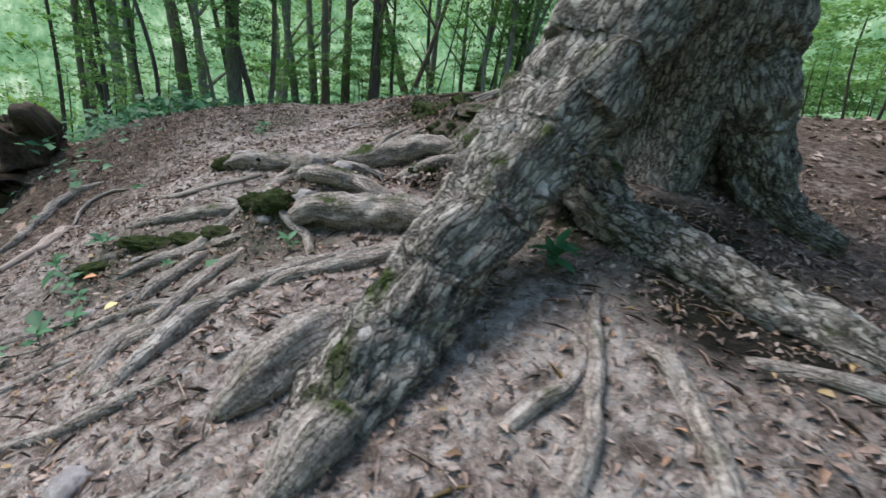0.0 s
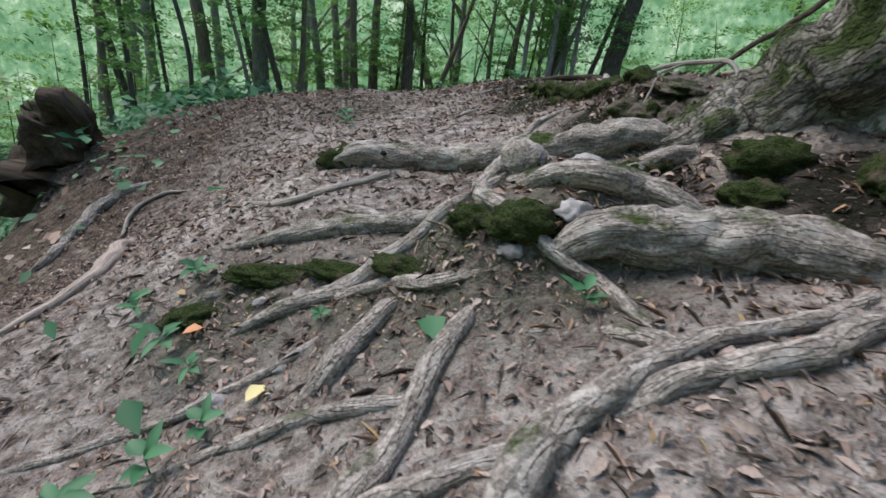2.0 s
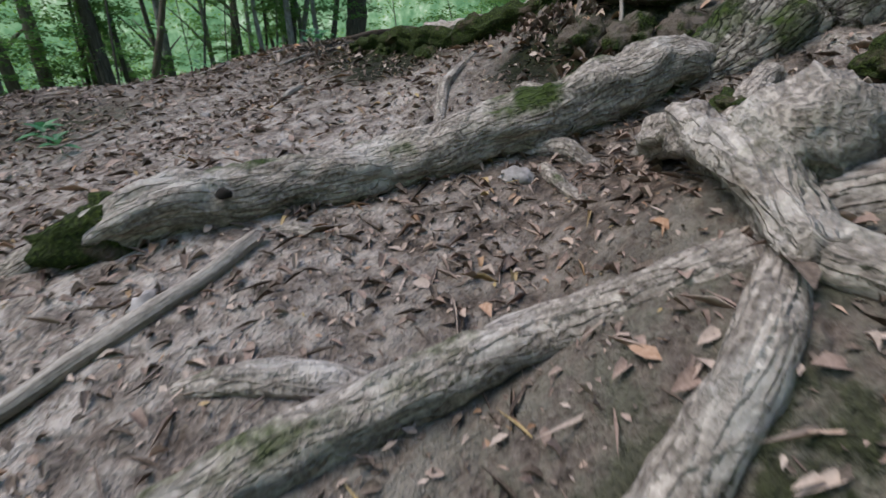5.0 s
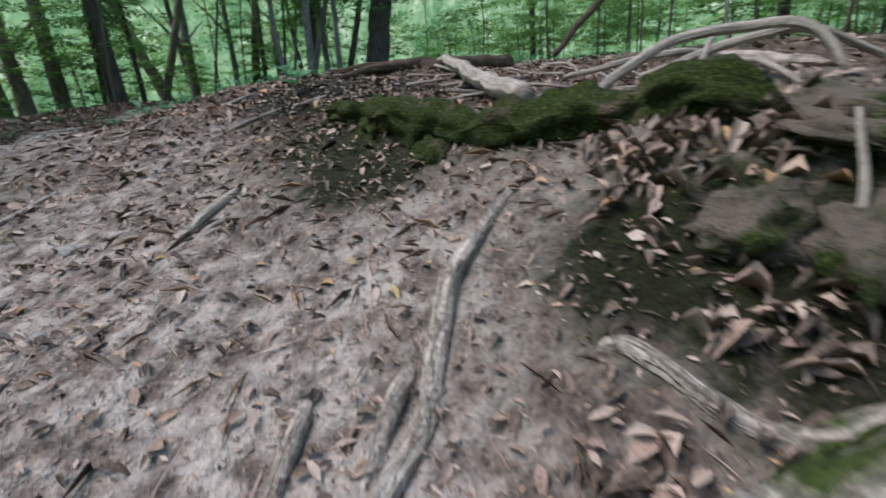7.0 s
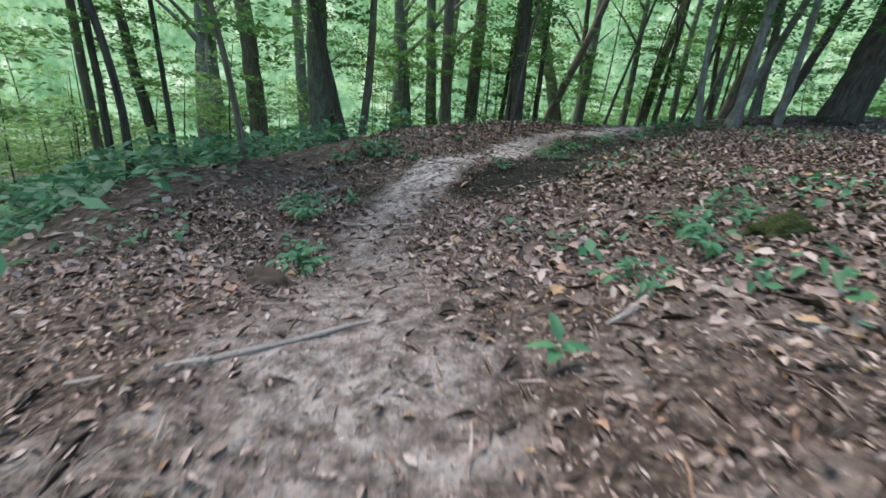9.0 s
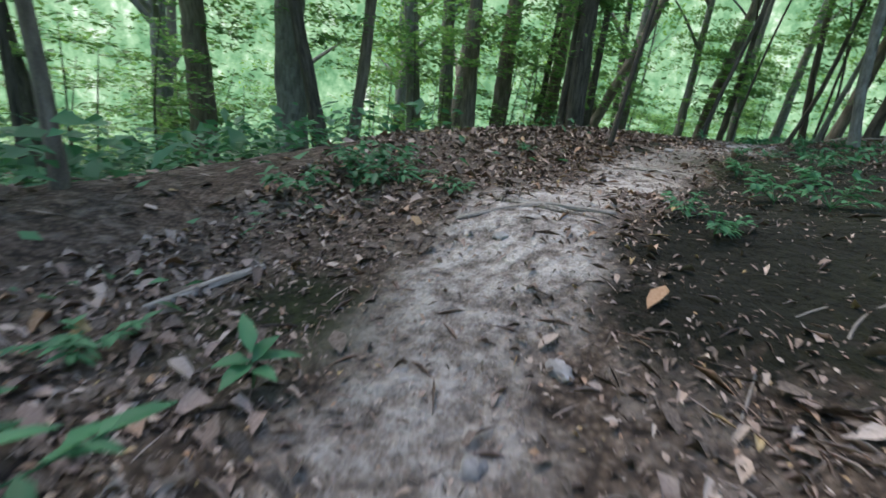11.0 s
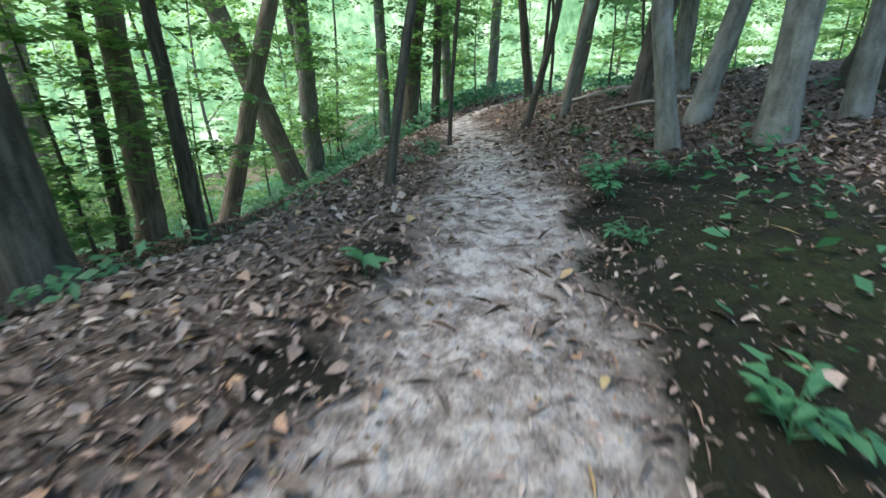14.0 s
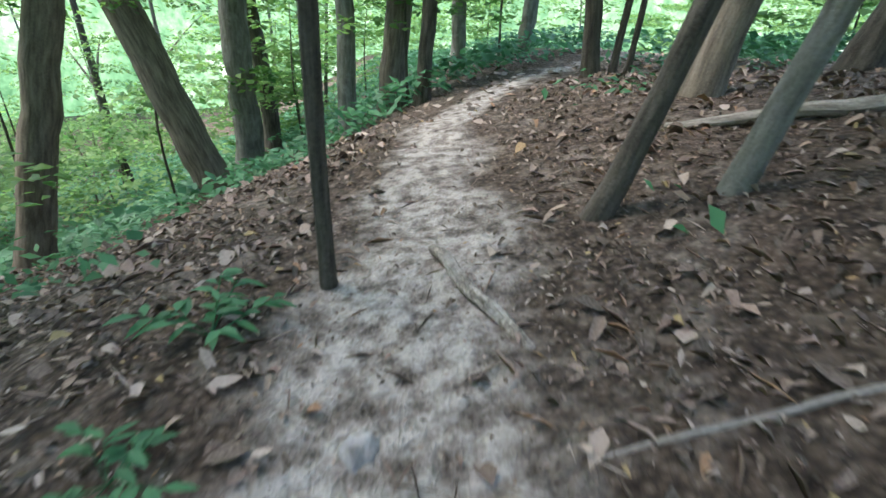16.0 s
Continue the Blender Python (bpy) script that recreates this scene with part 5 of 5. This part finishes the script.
x, y = scatter(150000, -6.2, 4.2, 0.4, 29, off_trail)
tagged(new("leaf_litter", many_leaves(np.stack([x, y, ground(x, y) + rng.uniform(0.002, 0.022, len(x))], 1), rng, LITTER, "leaf_litter", (0.018, 0.068), 0.4, 0.3, (0.15, 0.8))), "dry brown fallen leaves over the soil", "leaf litter", kind="stuff")
x, y = scatter(26000, -6.2, 5.5, 9.5, 30, lambda x, y: off_trail(x, y, 0.1) ** 1.5)
tagged(new("leaf_litter", many_leaves(np.stack([x, y, ground(x, y) + rng.uniform(0.008, 0.035, len(x))], 1), rng, LITTER, "broad_litter", (0.06, 0.13), 0.5, 0.3, (0.15, 0.7))), "broad dry brown leaves on the ridge", "leaf litter", kind="stuff")
x, y = scatter(190000, -5.5, 3.2, 0.4, 27, lambda x, y: np.clip(off_trail(x, y, 0.5) + 0.15, 0, 1))
tagged(new("leaf_crumbs", many_leaves(np.stack([x, y, ground(x, y) + rng.uniform(0.0, 0.008, len(x))], 1), rng, LITTER, "leaf_crumbs", (0.01, 0.035), 0.4, 0.3, simple=True)), "small broken bits of leaf and bark", "leaf litter", kind="stuff")
x, y = scatter(26000, -5.0, 3.0, 0.4, 27, lambda x, y: np.clip(off_trail(x, y, 0.4) + 0.1, 0, 1))
tagged(new("twigs", many_leaves(np.stack([x, y, ground(x, y) + rng.uniform(0.003, 0.02, len(x))], 1), rng, LITTER, "twigs", (0.05, 0.2), 0.05, 0.12, simple=True)), "thin dry twigs and leaf stems over the soil", "twigs", kind="stuff")
x, y = scatter(40000, -30, 22, 2, 60, lambda x, y: ((x < -6.2) | (x > 4.2) | (y > 29)) * 0.9)
tagged(new("leaf_litter", many_leaves(np.stack([x, y, ground(x, y) + 0.02], 1), rng, LITTER, "far_litter", (0.08, 0.2), 0.6, 0.3, simple=True)), "dry brown leaves on the far slopes", "leaf litter", kind="stuff")


def valley(x, y):
    """Low plants thicken down the valley side."""
    e = np.interp(y, EDGE_Y, EDGE_X) - x
    ahead = np.clip((y - 29) / 4, 0, 1) * np.clip(np.abs(trail_off(x, y)) - 0.9, 0, 1) * 0.8
    return ahead * (wave(x, y, 0.8, 1.0) > -0.4) + np.clip((e - np.interp(y, (18, 24), (0.8, 4.6))) * 0.4, 0, 1) * np.clip(np.maximum((y - 6) / 6, (e - 4) * 0.2), 0.03, 1) * (0.3 + 0.7 * (wave(x, y, 0.8, 1.0) > -0.15))


x, y = scatter(300000, -36, 16, 2, 62, valley)
tagged(new("undergrowth", many_leaves(np.stack([x, y, ground(x, y) + rng.uniform(0.1, 0.55, len(x))], 1), rng, LEAF_LOW, "undergrowth", (0.10, 0.24), 0.6, 0.35, simple=True)), "low green plants covering the valley side", "undergrowth", kind="stuff")
x, y = scatter(17000, -6, 9, 9.5, 32, lambda x, y: np.clip((np.abs(trail_off(x, y)) - 0.9), 0, 1) * (wave(x, y, 1.3, 4.0) > np.where(x < np.interp(y, TRAIL_Y, TRAIL_X), 0.2, 0.45)) * 0.8)
tagged(new("undergrowth", many_leaves(np.stack([x, y, ground(x, y) + rng.uniform(0.03, 0.18, len(x))], 1), rng, LEAF_LOW, "low_plants", (0.05, 0.13), 0.5, 0.4, simple=True)), "sparse low green plants beside the trail", "undergrowth", kind="stuff")

# larger fallen leaves, each a piece of its own on the ground
SHAPES = []
for k in range(8):
    v, f = leaf_blade(0.075 + 0.008 * k, 0.03 + 0.005 * k, 0.1 + 0.09 * k, 0.1 + 0.07 * (k % 4))
    v = v * 0.85
    SHAPES.append(mesh_of("dead_leaf", v, f, LITTER))
soil = bpy.data.objects["ground"]
made = 0
while made < 280:
    x, y = rng.uniform(-3.6, 1.6), rng.uniform(1.4, 25)
    if rng.uniform() > float(off_trail(np.array([x]), np.array([y]))[0]) or abs(x - np.interp(y, TRAIL_Y, TRAIL_X)) > 3:
        continue
    part("dead_leaf", SHAPES[rng.integers(0, 8)], soil, at=pose(x, y, float(ground(x, y)) + 0.022, rng.normal(0, 14), rng.normal(0, 14), rng.uniform(0, 360)))
    made += 1

# brush heap of thin sticks above the bank
for k in range(26):
    x, y, a, s = rng.uniform(0.2, 2.4), rng.uniform(5.1, 8.2), rng.uniform(0, math.pi), rng.uniform(0.25, 0.7)
    q = [(x + s * u * math.cos(a + 0.3 * u), y + s * u * math.sin(a + 0.3 * u), rng.uniform(0.006, 0.016)) for u in (-1, -0.3, 0.3, 1)]
    lay("fallen_branch", q, STICK, "thin grey stick in a brush heap", "branch", FB, 6, -rng.uniform(0.2, 4.0), 0.12)
# loose piles of larger dry leaves
pile = []
for mx, my, mr, n in ((-0.2, 5.55, 0.16, 90), (0.02, 5.35, 0.12, 50), (-0.75, 4.85, 0.12, 30), (-0.35, 3.95, 0.3, 35), (-0.15, 4.05, 0.25, 25), (-0.3, 5.05, 0.2, 50), (-1.0, 8.2, 0.4, 25)):
    q = rng.normal(0, 1, (n, 2)) * mr * 0.6 + (mx, my)
    pile.append(np.stack([q[:, 0], q[:, 1], ground(q[:, 0], q[:, 1]) + rng.uniform(0.01, 0.06, n)], 1))
tagged(new("leaf_litter", many_leaves(np.concatenate(pile), rng, LITTER, "leaf_pile", (0.05, 0.1), 0.35, 0.4, (0.3, 1.0))), "loose piles of pale curled dry leaves", "leaf litter", kind="stuff")

# ---- lay everything onto the slope: what is loose or rooted tilts with it, trees grow upright ----
for ob in list(scene.objects):
    if ob.type in {"CAMERA", "LIGHT"} or ob.name.startswith("backdrop") or (ob.parent is not None and ob.parent != soil):
        continue
    x, y, z = ob.location
    if ob.type == "MESH" and (x, y, z) == (0, 0, 0):
        co = np.empty(len(ob.data.vertices) * 3)
        ob.data.vertices.foreach_get("co", co)
        ob.data.vertices.foreach_set("co", bent(co.reshape(-1, 3)).ravel())
        ob.data.update()
        continue
    to = Matrix.Translation(bent([(x, y, z)])[0])
    turn = Matrix() if ob.name.startswith(("tree", "sapling")) else Matrix.Rotation(float(climb(y)), 4, "X")
    ob.matrix_basis = to @ turn @ Matrix.Translation((-x, -y, -z)) @ ob.matrix_basis
